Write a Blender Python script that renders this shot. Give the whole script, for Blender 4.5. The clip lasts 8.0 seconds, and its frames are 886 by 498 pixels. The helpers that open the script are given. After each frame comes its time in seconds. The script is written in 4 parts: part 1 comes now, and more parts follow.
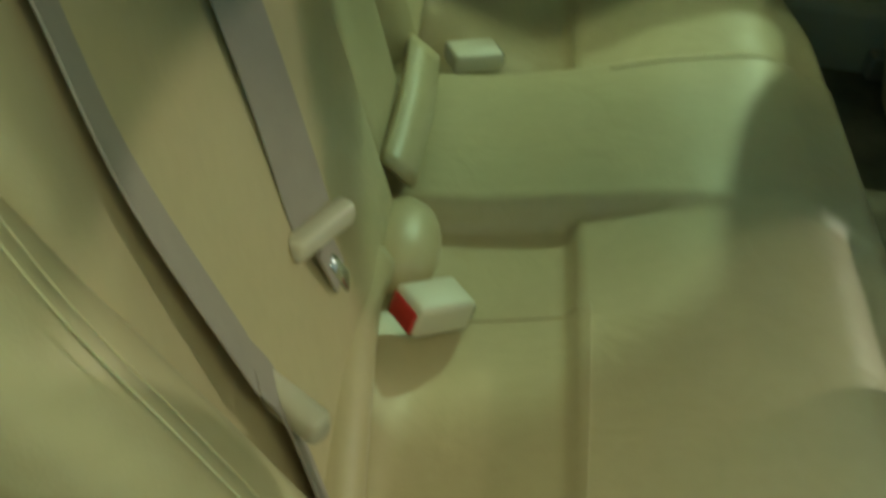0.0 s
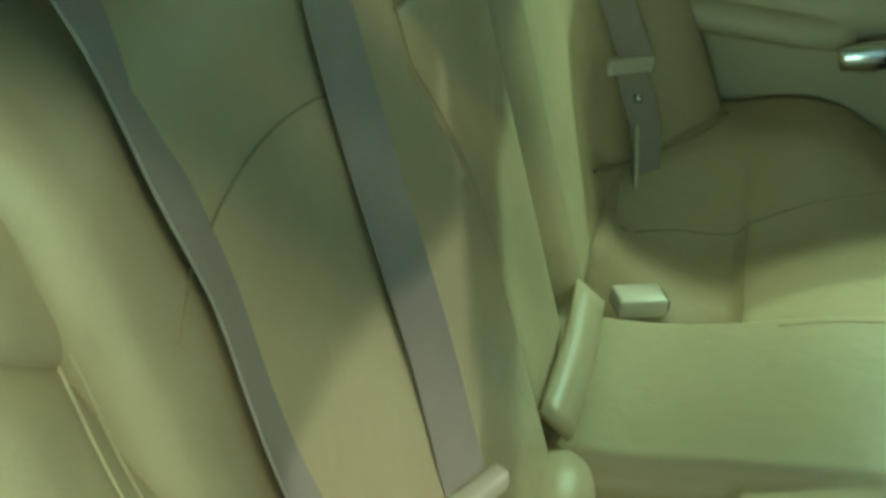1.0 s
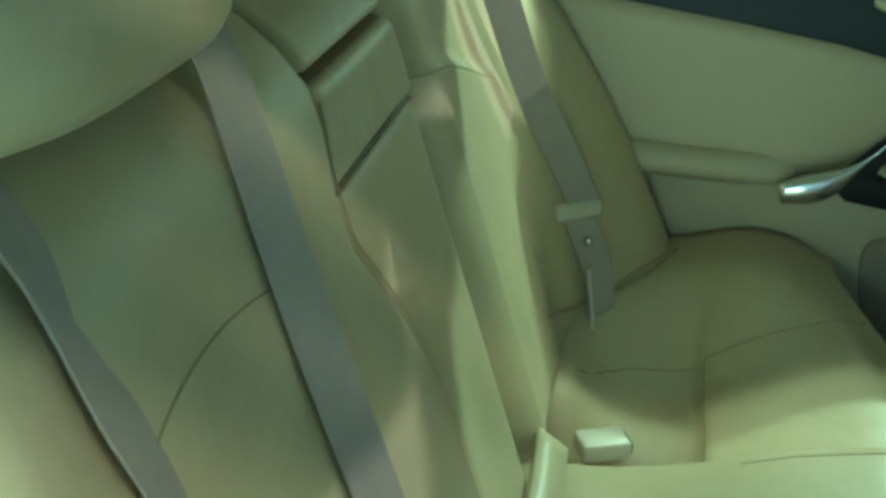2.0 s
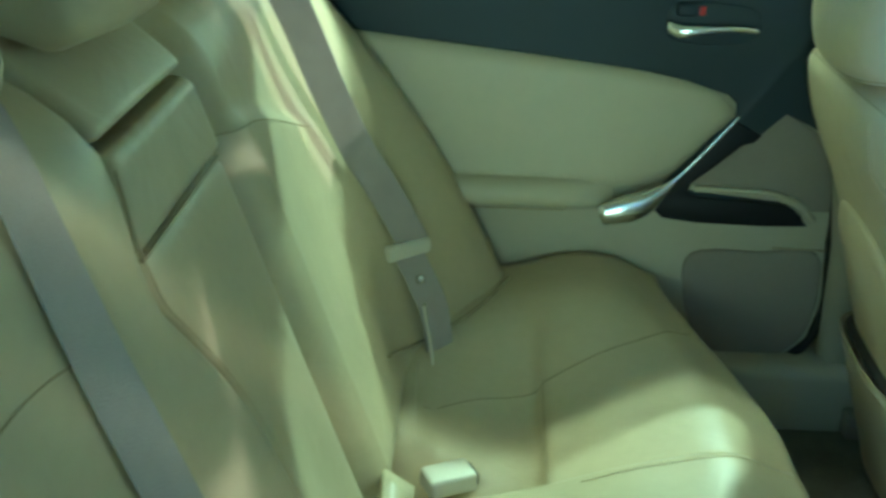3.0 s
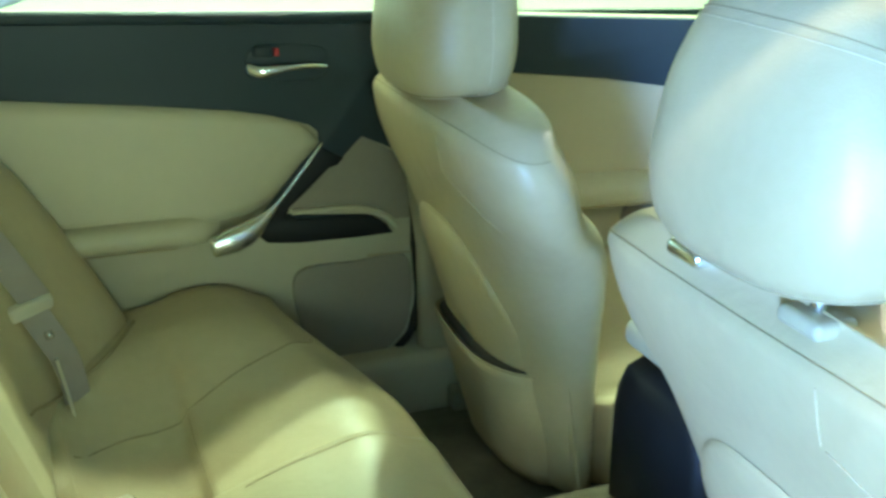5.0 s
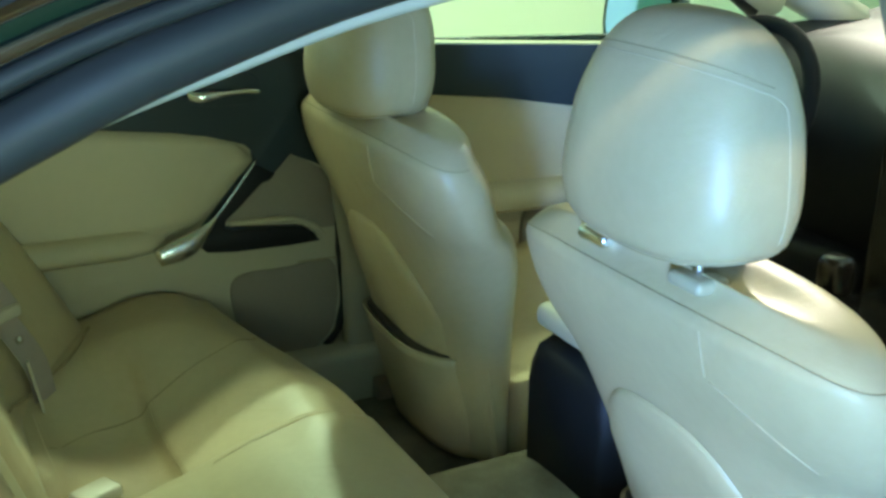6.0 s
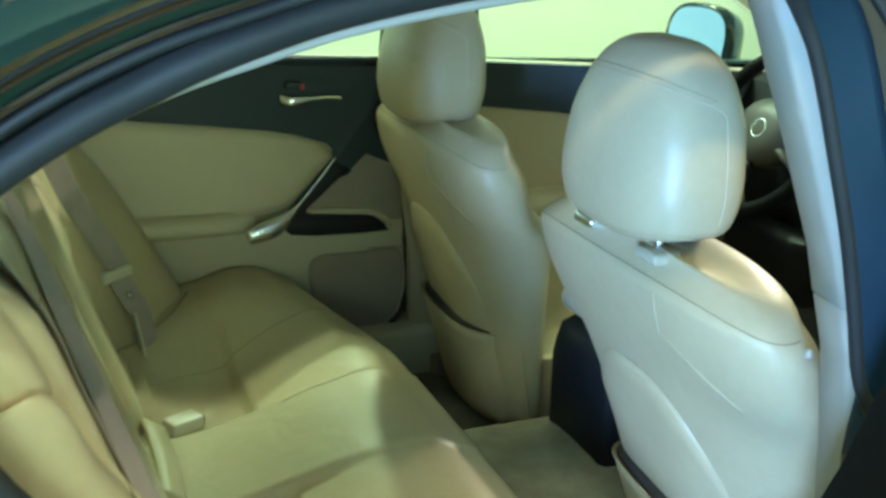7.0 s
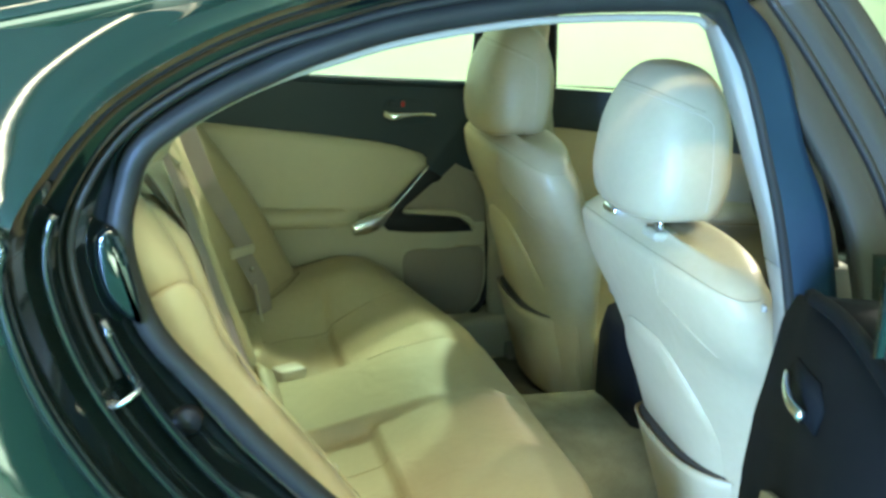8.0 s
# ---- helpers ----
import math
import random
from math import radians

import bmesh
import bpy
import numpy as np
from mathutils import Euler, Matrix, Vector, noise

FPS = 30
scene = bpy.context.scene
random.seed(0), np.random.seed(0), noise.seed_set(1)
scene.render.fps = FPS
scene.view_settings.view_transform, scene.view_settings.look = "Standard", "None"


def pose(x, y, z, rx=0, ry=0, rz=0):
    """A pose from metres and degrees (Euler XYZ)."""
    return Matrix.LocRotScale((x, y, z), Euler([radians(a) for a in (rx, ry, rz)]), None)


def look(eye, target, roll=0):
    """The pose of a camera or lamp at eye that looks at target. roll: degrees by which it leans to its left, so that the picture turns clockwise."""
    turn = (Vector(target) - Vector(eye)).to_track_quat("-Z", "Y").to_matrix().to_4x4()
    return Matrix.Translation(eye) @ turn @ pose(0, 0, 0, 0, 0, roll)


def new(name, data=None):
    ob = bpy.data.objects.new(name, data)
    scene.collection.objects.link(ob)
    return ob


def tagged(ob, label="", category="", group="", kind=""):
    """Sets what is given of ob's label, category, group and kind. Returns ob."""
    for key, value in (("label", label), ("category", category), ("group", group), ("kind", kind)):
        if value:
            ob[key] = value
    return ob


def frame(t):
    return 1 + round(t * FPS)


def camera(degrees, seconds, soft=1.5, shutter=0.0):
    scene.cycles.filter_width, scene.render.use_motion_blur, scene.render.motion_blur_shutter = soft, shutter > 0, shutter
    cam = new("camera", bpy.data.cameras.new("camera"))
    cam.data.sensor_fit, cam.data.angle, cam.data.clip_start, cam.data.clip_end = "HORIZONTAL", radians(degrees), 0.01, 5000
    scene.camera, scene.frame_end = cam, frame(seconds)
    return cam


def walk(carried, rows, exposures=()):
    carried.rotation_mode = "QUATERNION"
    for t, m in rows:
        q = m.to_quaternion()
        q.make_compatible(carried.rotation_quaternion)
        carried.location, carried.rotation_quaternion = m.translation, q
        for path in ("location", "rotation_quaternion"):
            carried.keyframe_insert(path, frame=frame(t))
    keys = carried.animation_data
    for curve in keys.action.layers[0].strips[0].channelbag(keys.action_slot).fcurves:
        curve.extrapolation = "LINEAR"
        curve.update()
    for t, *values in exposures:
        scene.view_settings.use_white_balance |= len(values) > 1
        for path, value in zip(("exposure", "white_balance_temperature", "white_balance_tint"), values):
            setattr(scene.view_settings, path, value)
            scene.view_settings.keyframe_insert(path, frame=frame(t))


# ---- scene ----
cam = camera(44.1, 8.0, soft=2.9, shutter=0.4)
PATH = [
    (0, (0.631, -0.87, 1.078), (0.658, 0.644, -0.228), 9.1),
    (0.5, (0.626, -0.858, 1.106), (0.438, 0.765, -0.046), 7.0),
    (1, (0.621, -0.841, 1.136), (0.302, 0.816, 0.062), 5.9),
    (1.2, (0.621, -0.836, 1.147), (0.291, 0.842, 0.11), 5.2),
    (2.3, (0.642, -0.837, 1.182), (0.373, 0.956, 0.338), 2.1),
    (2.5, (0.649, -0.839, 1.184), (0.436, 0.963, 0.342), 1.8),
    (3, (0.671, -0.84, 1.191), (0.613, 0.991, 0.388), 1.4),
    (3.5, (0.689, -0.843, 1.197), (0.779, 0.997, 0.419), 0.6),
    (4, (0.693, -0.863, 1.202), (0.969, 0.962, 0.431), 0.8),
    (4.5, (0.653, -0.903, 1.209), (1.163, 0.881, 0.462), 1.1),
    (5, (0.59, -0.961, 1.203), (1.291, 0.776, 0.502), 1.1),
    (5.2, (0.558, -0.986, 1.215), (1.328, 0.724, 0.521), 1.3),
    (6.3, (0.426, -1.194, 1.25), (1.335, 0.463, 0.597), 1.3),
    (6.5, (0.427, -1.25, 1.255), (1.286, 0.438, 0.611), 1.7),
    (7, (0.411, -1.421, 1.283), (1.142, 0.331, 0.653), 2.3),
    (7.5, (0.382, -1.593, 1.292), (1.015, 0.221, 0.736), 1.6),
    (8, (0.378, -1.81, 1.305), (0.903, 0.034, 0.736), 2.9),
]
walk(cam, [(t, look(e, g, r)) for t, e, g, r in PATH],
     exposures=[(0.0, -0.66, 7300, -10), (0.5, -0.42, 6750, -12), (1.0, -0.15, 6400, -10), (2.5, 0.34, 5550, -5), (4.0, 0.82, 5450, -1), (4.5, 0.84, 6150, 3), (6.5, -0.08, 6900, 1), (8.0, 0.43, 6800, 4)])

# ---- world and lamps ----
world = bpy.data.worlds.new("world")
scene.world = world
world.use_nodes = True
world.node_tree.nodes["Background"].inputs[0].default_value = (0.5, 0.6, 0.5, 1)
world.node_tree.nodes["Background"].inputs[1].default_value = 0.02


def area_lamp(name, eye, target, size, size_y, power, colour):
    d = bpy.data.lights.new(name, "AREA")
    d.shape, d.size, d.size_y, d.energy, d.color = "RECTANGLE", size, size_y, power, colour
    ob = new(name, d)
    ob.matrix_world = look(eye, target)
    return ob


TUBE = (1.0, 0.93, 0.66)
COOL = (0.235, 0.455, 1.0)
area_lamp("ceiling_lamp", (1.82, -1.85, 2.55), (1.82, -1.85, 0), 2.3, 0.14, 36, TUBE)
area_lamp("ceiling_lamp", (-0.75, -1.85, 2.55), (-0.75, -1.85, 0), 2.6, 0.10, 30, TUBE)
area_lamp("ceiling_lamp", (0.9, 1.75, 2.55), (0.9, 2.9, 1.0), 4.5, 0.3, 108, (0.76, 1.0, 0.66))
area_lamp("round_lamp", (1.46, 1.70, 2.18), (0.80, 0.12, 0.46), 0.05, 0.05, 37, (0.66, 1.0, 0.76))
area_lamp("round_lamp", (4.56, 2.20, 2.46), (0.5, -0.2, 0.6), 0.06, 0.06, 88, (1.0, 0.94, 0.84))
# added fill lamps from an unseen side, cool on the seat backs
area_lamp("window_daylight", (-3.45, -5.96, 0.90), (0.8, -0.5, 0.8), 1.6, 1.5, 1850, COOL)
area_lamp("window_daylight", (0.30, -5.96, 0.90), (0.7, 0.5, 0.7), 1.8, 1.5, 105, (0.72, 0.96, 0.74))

# ---- materials ----


def mat(name, colour, rough=0.5, metal=0.0, vary=0.12, scale=6.0, bump=0.0, bump_scale=200.0, coat=0.0, stain=0.0, spec=0.5, second=None, wrinkle=0.0):
    """A procedural surface: two scales of colour variation, and a fine relief."""
    m = bpy.data.materials.new(name)
    m.use_nodes = True
    nt = m.node_tree
    b = nt.nodes["Principled BSDF"]
    tc = nt.nodes.new("ShaderNodeTexCoord")
    n1 = nt.nodes.new("ShaderNodeTexNoise")
    n1.inputs["Scale"].default_value, n1.inputs["Detail"].default_value = scale, 4.0
    n2 = nt.nodes.new("ShaderNodeTexNoise")
    n2.inputs["Scale"].default_value, n2.inputs["Detail"].default_value = scale * 14, 3.0
    nt.links.new(tc.outputs["Object"], n1.inputs["Vector"])
    nt.links.new(tc.outputs["Object"], n2.inputs["Vector"])
    add = nt.nodes.new("ShaderNodeMath")
    add.operation = "MULTIPLY_ADD"
    add.inputs[1].default_value = 0.35
    nt.links.new(n2.outputs["Fac"], add.inputs[0])
    nt.links.new(n1.outputs["Fac"], add.inputs[2])
    ramp = nt.nodes.new("ShaderNodeValToRGB")
    nt.links.new(add.outputs[0], ramp.inputs[0])
    c2 = second or colour
    ramp.color_ramp.elements[0].position, ramp.color_ramp.elements[1].position = 0.4, 0.95
    ramp.color_ramp.elements[0].color = tuple(max(0.0, c * (1 - vary)) for c in colour) + (1,)
    ramp.color_ramp.elements[1].color = tuple(min(1.0, c * (1 + vary)) for c in c2) + (1,)
    nt.links.new(ramp.outputs[0], b.inputs["Base Color"])
    mr = nt.nodes.new("ShaderNodeMapRange")
    mr.inputs["To Min"].default_value, mr.inputs["To Max"].default_value = max(0.02, rough * 0.88), min(1.0, rough * 1.15)
    nt.links.new(n1.outputs["Fac"], mr.inputs["Value"])
    nt.links.new(mr.outputs[0], b.inputs["Roughness"])
    b.inputs["Metallic"].default_value = metal
    b.inputs["Specular IOR Level"].default_value = spec
    b.inputs["Coat Weight"].default_value = coat
    b.inputs["Coat Roughness"].default_value = 0.03
    if bump:
        v = nt.nodes.new("ShaderNodeTexVoronoi")
        v.inputs["Scale"].default_value = bump_scale
        nt.links.new(tc.outputs["Object"], v.inputs["Vector"])
        bp = nt.nodes.new("ShaderNodeBump")
        bp.inputs["Strength"].default_value, bp.inputs["Distance"].default_value = bump, 0.001
        nt.links.new(v.outputs["Distance"], bp.inputs["Height"])
        nt.links.new(bp.outputs[0], b.inputs["Normal"])
        if wrinkle:
            n3 = nt.nodes.new("ShaderNodeTexNoise")
            n3.inputs["Scale"].default_value, n3.inputs["Detail"].default_value, n3.inputs["Distortion"].default_value = 11.0, 3.0, 1.2
            nt.links.new(tc.outputs["Object"], n3.inputs["Vector"])
            b2 = nt.nodes.new("ShaderNodeBump")
            b2.inputs["Strength"].default_value, b2.inputs["Distance"].default_value = wrinkle, 0.01
            nt.links.new(n3.outputs["Fac"], b2.inputs["Height"])
            nt.links.new(b2.outputs[0], bp.inputs["Normal"])
    return m


LEATHER = mat("beige_leather", (0.48, 0.390, 0.230), 0.41, vary=0.06, scale=5, bump=0.10, bump_scale=420, second=(0.51, 0.42, 0.255), spec=0.45, wrinkle=0.22)
LEATHER_SEAM = mat("beige_stitching", (0.54, 0.45, 0.29), 0.6, scale=40)
CREASE = mat("brown_seam_and_crease_shade", (0.38, 0.305, 0.18), 0.8, scale=40)
TRIM = mat("beige_vinyl", (0.46, 0.41, 0.28), 0.55, vary=0.06, scale=4, bump=0.10, bump_scale=500)
TRIM_LIGHT = mat("pale_grey_trim", (0.36, 0.325, 0.25), 0.6, vary=0.05, scale=5, bump=0.1, bump_scale=400)
GRILLE = mat("taupe_grille", (0.26, 0.22, 0.165), 0.75, vary=0.08, scale=9, bump=0.5, bump_scale=500)
DARK = mat("dark_blue_grey_vinyl", (0.017, 0.031, 0.041), 0.62, vary=0.10, scale=5, bump=0.15, bump_scale=450)
GLOSS = mat("black_gloss_trim", (0.012, 0.010, 0.009), 0.22, vary=0.2, scale=12, coat=0.3)
RUBBER = mat("blue_black_rubber", (0.022, 0.022, 0.020), 0.5, vary=0.15, scale=15, spec=0.3)
BLACK = mat("black_plastic", (0.009, 0.010, 0.012), 0.5, vary=0.15, scale=10, bump=0.15, bump_scale=350, spec=0.25)
BLACK_MATT = mat("black_matt_trim", (0.006, 0.007, 0.008), 0.8, vary=0.15, scale=9, bump=0.2, bump_scale=350, spec=0.12)
CHROME = mat("satin_chrome", (0.84, 0.86, 0.86), 0.24, metal=1.0, vary=0.03, scale=30)
STEEL = mat("bright_steel", (0.72, 0.73, 0.72), 0.22, metal=1.0, vary=0.04, scale=30)
PAINT = mat("dark_green_black_paint", (0.006, 0.018, 0.013), 0.10, vary=0.15, scale=8, coat=0.6, spec=0.4)
# same paint as the body, darkened to hold the doorway's shade
JAMB = mat("jamb_paint_with_shade", (0.004, 0.007, 0.007), 0.09, vary=0.15, scale=8, coat=1.0, spec=0.5)
# pillar face: the blue it would reflect is put into the base colour
SATIN = mat("pillar_paint_with_blue_reflection", (0.008, 0.021, 0.033), 0.33, vary=0.15, scale=8, spec=0.5)
TYRE = mat("black_tyre_rubber", (0.015, 0.015, 0.015), 0.8, vary=0.15, scale=12, bump=0.3, bump_scale=60)
WEB = mat("grey_taupe_webbing", (0.36, 0.305, 0.262), 0.8, vary=0.08, scale=30, bump=0.3, bump_scale=700)
CLIP = mat("ivory_plastic", (0.60, 0.545, 0.42), 0.45, vary=0.04, scale=20)
RED = mat("red_button", (0.42, 0.02, 0.02), 0.4, vary=0.05, scale=30)
# black cover whose brown-grey reflection is put into the colour
PILLAR_COVER = mat("pillar_cover_with_reflection", (0.034, 0.032, 0.024), 0.55, vary=0.12, scale=10, spec=0.3)
GREY_HUB = mat("grey_brown_plastic", (0.075, 0.068, 0.058), 0.45, vary=0.1, scale=20, bump=0.1, bump_scale=400)
POCKET_SHADE = mat("dark_brown_pocket_shade", (0.035, 0.028, 0.020), 0.9, vary=0.2, scale=30)
CARPET = mat("beige_carpet", (0.36, 0.32, 0.22), 0.95, vary=0.25, scale=18, bump=0.8, bump_scale=700, spec=0.1)
MAT_DARK = mat("dark_floor_mat", (0.165, 0.158, 0.115), 0.95, vary=0.25, scale=20, bump=0.8, bump_scale=600, spec=0.1)
WALL = mat("cream_wall_paint", (0.80, 0.82, 0.66), 0.85, vary=0.04, scale=1.2, bump=0.1, bump_scale=60)
WALL_GREEN = mat("green_grey_wall_paint", (0.15, 0.29, 0.18), 0.8, vary=0.08, scale=1.0, bump=0.1, bump_scale=60)
FLOOR = mat("green_painted_concrete", (0.075, 0.27, 0.14), 0.35, vary=0.2, scale=1.5, bump=0.15, bump_scale=40)
CEIL = mat("white_ceiling_paint", (0.60, 0.63, 0.50), 0.9, vary=0.05, scale=1.5)
HEADLINER = mat("pale_headliner", (0.58, 0.54, 0.43), 0.95, vary=0.05, scale=12, bump=0.3, bump_scale=500)

GLASS = bpy.data.materials.new("window_glass")
GLASS.use_nodes = True
g = GLASS.node_tree.nodes["Principled BSDF"]
g.inputs["Base Color"].default_value = (0.90, 0.97, 0.91, 1)
g.inputs["Roughness"].default_value, g.inputs["IOR"].default_value = 0.0, 1.02
g.inputs["Transmission Weight"].default_value = 1.0

MIRROR = mat("mirror_glass", (0.75, 0.85, 0.86), 0.03, metal=1.0, vary=0.01, scale=10)

MIRROR_GREY = mat("frosted_pane", (0.55, 0.66, 0.70), 0.4, vary=0.03, scale=4)

LAMP_FACE = bpy.data.materials.new("lit_tube")
LAMP_FACE.use_nodes = True
e = LAMP_FACE.node_tree.nodes["Principled BSDF"]
e.inputs["Emission Color"].default_value, e.inputs["Emission Strength"].default_value = (0.92, 1, 0.88, 1), 9.0

DIAL = bpy.data.materials.new("lit_dial")
DIAL.use_nodes = True
e = DIAL.node_tree.nodes["Principled BSDF"]
e.inputs["Emission Color"].default_value, e.inputs["Emission Strength"].default_value = (0.35, 0.6, 1.0, 1), 1.2

# ---- building tools ----


def thing(name, label, category, group="", kind="", at=(0, 0, 0)):
    ob = new(name)
    ob.location = at
    return tagged(ob, label, category, group, kind)


def part(name, bm, material, parent=None, label="", smooth=True):
    """Links a bmesh as one mesh object under a thing or a part."""
    bmesh.ops.recalc_face_normals(bm, faces=bm.faces[:])
    me = bpy.data.meshes.new(name)
    bm.to_mesh(me)
    bm.free()
    me.materials.append(material)
    if smooth:
        for p in me.polygons:
            p.use_smooth = True
    ob = new(name, me)
    if parent:
        ob.parent = parent
        up = parent
        back = Matrix.Identity(4)
        while up:
            back = back @ Matrix.Translation(up.location).inverted()
            up = up.parent
        ob.matrix_parent_inverse = back if parent.type == "EMPTY" else Matrix.Identity(4)
    if label:
        ob["label"] = label
    return ob


def loft(rings, cap=True, closed=True):
    bm = bmesh.new()
    vs = [[bm.verts.new(p) for p in r] for r in rings]
    n = len(rings[0])
    for a, b in zip(vs, vs[1:]):
        for i in range(n if closed else n - 1):
            j = (i + 1) % n
            bm.faces.new((a[i], a[j], b[j], b[i]))
    if cap and closed:
        bm.faces.new(vs[0])
        bm.faces.new(vs[-1][::-1])
    return bm


def sheet(f, us, vs, thick=0.0, away=(0, 1, 0)):
    """A curved panel f(u, v); with thick, a back skin that lies that far along away, and closed rims."""
    bm = bmesh.new()
    grid = [[bm.verts.new(f(u, v)) for v in vs] for u in us]
    for a, b in zip(grid, grid[1:]):
        for i in range(len(vs) - 1):
            bm.faces.new((a[i], a[i + 1], b[i + 1], b[i]))
    if thick:
        off = Vector(away).normalized() * thick
        back = [[bm.verts.new(v.co + off) for v in r] for r in grid]
        for a, b in zip(back, back[1:]):
            for i in range(len(vs) - 1):
                bm.faces.new((a[i], b[i], b[i + 1], a[i + 1]))
        rim = [(r[0], k[0]) for r, k in zip(grid, back)]
        rim2 = [(r[-1], k[-1]) for r, k in zip(grid, back)]
        for line in (rim, rim2, list(zip(grid[0], back[0])), list(zip(grid[-1], back[-1]))):
            for (a, c), (b, d) in zip(line, line[1:]):
                bm.faces.new((a, b, d, c))
    return bm


def lin(a, b, n):
    return [a + (b - a) * i / (n - 1) for i in range(n)]


def smooth_line(pts, n=8, closed=False):
    """A Catmull-Rom line through the points."""
    P = [Vector(p) for p in pts]
    out = []
    m = len(P)
    for i in range(m if closed else m - 1):
        p0 = P[(i - 1) % m] if closed or i > 0 else P[0] * 2 - P[1]
        p1, p2 = P[i], P[(i + 1) % m]
        p3 = P[(i + 2) % m] if closed or i + 2 < m else P[-1] * 2 - P[-2]
        for k in range(n):
            t = k / n
            out.append(0.5 * (2 * p1 + (p2 - p0) * t + (2 * p0 - 5 * p1 + 4 * p2 - p3) * t * t + (3 * p1 - p0 - 3 * p2 + p3) * t ** 3))
    if not closed:
        out.append(P[-1])
    return out


def tube(pts, r, seg=8, closed=False, flat=1.0, r_end=None):
    """A rod along the points; flat squeezes it across."""
    P = [Vector(p) for p in pts]
    n = len(P)
    rings = []
    side = None
    for i in range(n):
        a = P[(i - 1) % n] if closed or i else P[0]
        b = P[(i + 1) % n] if closed or i < n - 1 else P[-1]
        d = (b - a).normalized()
        if side is None:
            side = d.cross(Vector((0.123, 0.35, 0.93))).normalized()
        side = (side - d * side.dot(d)).normalized()
        up = d.cross(side)
        rr = r if r_end is None else r + (r_end - r) * i / (n - 1)
        rings.append([P[i] + rr * (math.cos(2 * math.pi * k / seg) * side + flat * math.sin(2 * math.pi * k / seg) * up) for k in range(seg)])
    if closed:
        rings.append(rings[0])
        bm = loft(rings, cap=False)
        bmesh.ops.remove_doubles(bm, verts=bm.verts[:], dist=1e-6)
        return bm
    return loft(rings)


def ribbon(pts, across, width, thick):
    """A flat band along the points, wide in the direction across (one, or one a point)."""
    P = [Vector(p) for p in pts]
    rings = []
    for i, p in enumerate(P):
        d = (P[min(i + 1, len(P) - 1)] - P[max(i - 1, 0)]).normalized()
        a = Vector(across[i] if isinstance(across[0], (tuple, Vector)) else across)
        a = (a - d * a.dot(d)).normalized()
        n = d.cross(a)
        w, h = width / 2, thick / 2
        rings.append([p + a * x + n * y for x, y in ((-w, 0), (-w * 0.97, -h), (w * 0.97, -h), (w, 0), (w * 0.97, h), (-w * 0.97, h))])
    return loft(rings)


def rbox(x0, x1, y0, y1, z0, z1, bevel=0.01, seg=2):
    bm = bmesh.new()
    bmesh.ops.create_cube(bm, size=1)
    for v in bm.verts:
        v.co = ((x0 + x1) / 2 + v.co.x * (x1 - x0), (y0 + y1) / 2 + v.co.y * (y1 - y0), (z0 + z1) / 2 + v.co.z * (z1 - z0))
    if bevel:
        bmesh.ops.bevel(bm, geom=bm.edges[:], offset=bevel, segments=seg, affect="EDGES", profile=0.5)
    return bm


def outline(pts, axis_y0, axis_y1, bevel=0.0):
    """A plate with an outline in x and z, from y = axis_y0 to axis_y1."""
    bm = bmesh.new()
    f = bm.faces.new([bm.verts.new((p[0], axis_y0, p[1])) for p in pts])
    r = bmesh.ops.extrude_face_region(bm, geom=[f])
    for v in [v for v in r["geom"] if isinstance(v, bmesh.types.BMVert)]:
        v.co.y = axis_y1
    if bevel:
        edges = [e for e in bm.edges if all(abs(v.co.y - axis_y0) < 1e-6 for v in e.verts)]
        bmesh.ops.bevel(bm, geom=edges, offset=bevel, segments=2, affect="EDGES", profile=0.5)
    return bm


def bez(pts, n=6, closed=True):
    """A smooth closed outline in x and z."""
    return [(p.x, p.z) for p in smooth_line([(a, 0, b) for a, b in pts], n, closed)]


def disc_ring(centre, normal, r, tube_r, n=40, seg=10):
    q = Vector(normal).to_track_quat("Z", "Y")
    c = Vector(centre)
    return tube([c + q @ Vector((r * math.cos(2 * math.pi * i / n), r * math.sin(2 * math.pi * i / n), 0)) for i in range(n)], tube_r, seg, closed=True)


def clampf(x, a=0.0, b=1.0):
    return max(a, min(b, x))


def sstep(x, a, b):
    t = clampf((x - a) / (b - a))
    return t * t * (3 - 2 * t)


def table(x, rows):
    """Smooth, monotone interpolation in a small table of pairs."""
    if x <= rows[0][0]:
        return rows[0][1]
    n = len(rows)
    for i in range(n - 1):
        (a, va), (b, vb) = rows[i], rows[i + 1]
        if x <= b:
            h = b - a
            d = (vb - va) / h

            def tangent(j):
                if j == 0 or j == n - 1:
                    return d
                l = (rows[j][1] - rows[j - 1][1]) / (rows[j][0] - rows[j - 1][0])
                r = (rows[j + 1][1] - rows[j][1]) / (rows[j + 1][0] - rows[j][0])
                return 0.0 if l * r <= 0 else 2 * l * r / (l + r)
            t = (x - a) / h
            return (va * (1 + 2 * t) * (1 - t) ** 2 + vb * t * t * (3 - 2 * t)
                    + h * tangent(i) * t * (1 - t) ** 2 - h * tangent(i + 1) * t * t * (1 - t))
    return rows[-1][1]
# ---- the room round the car ----


H = 2.62


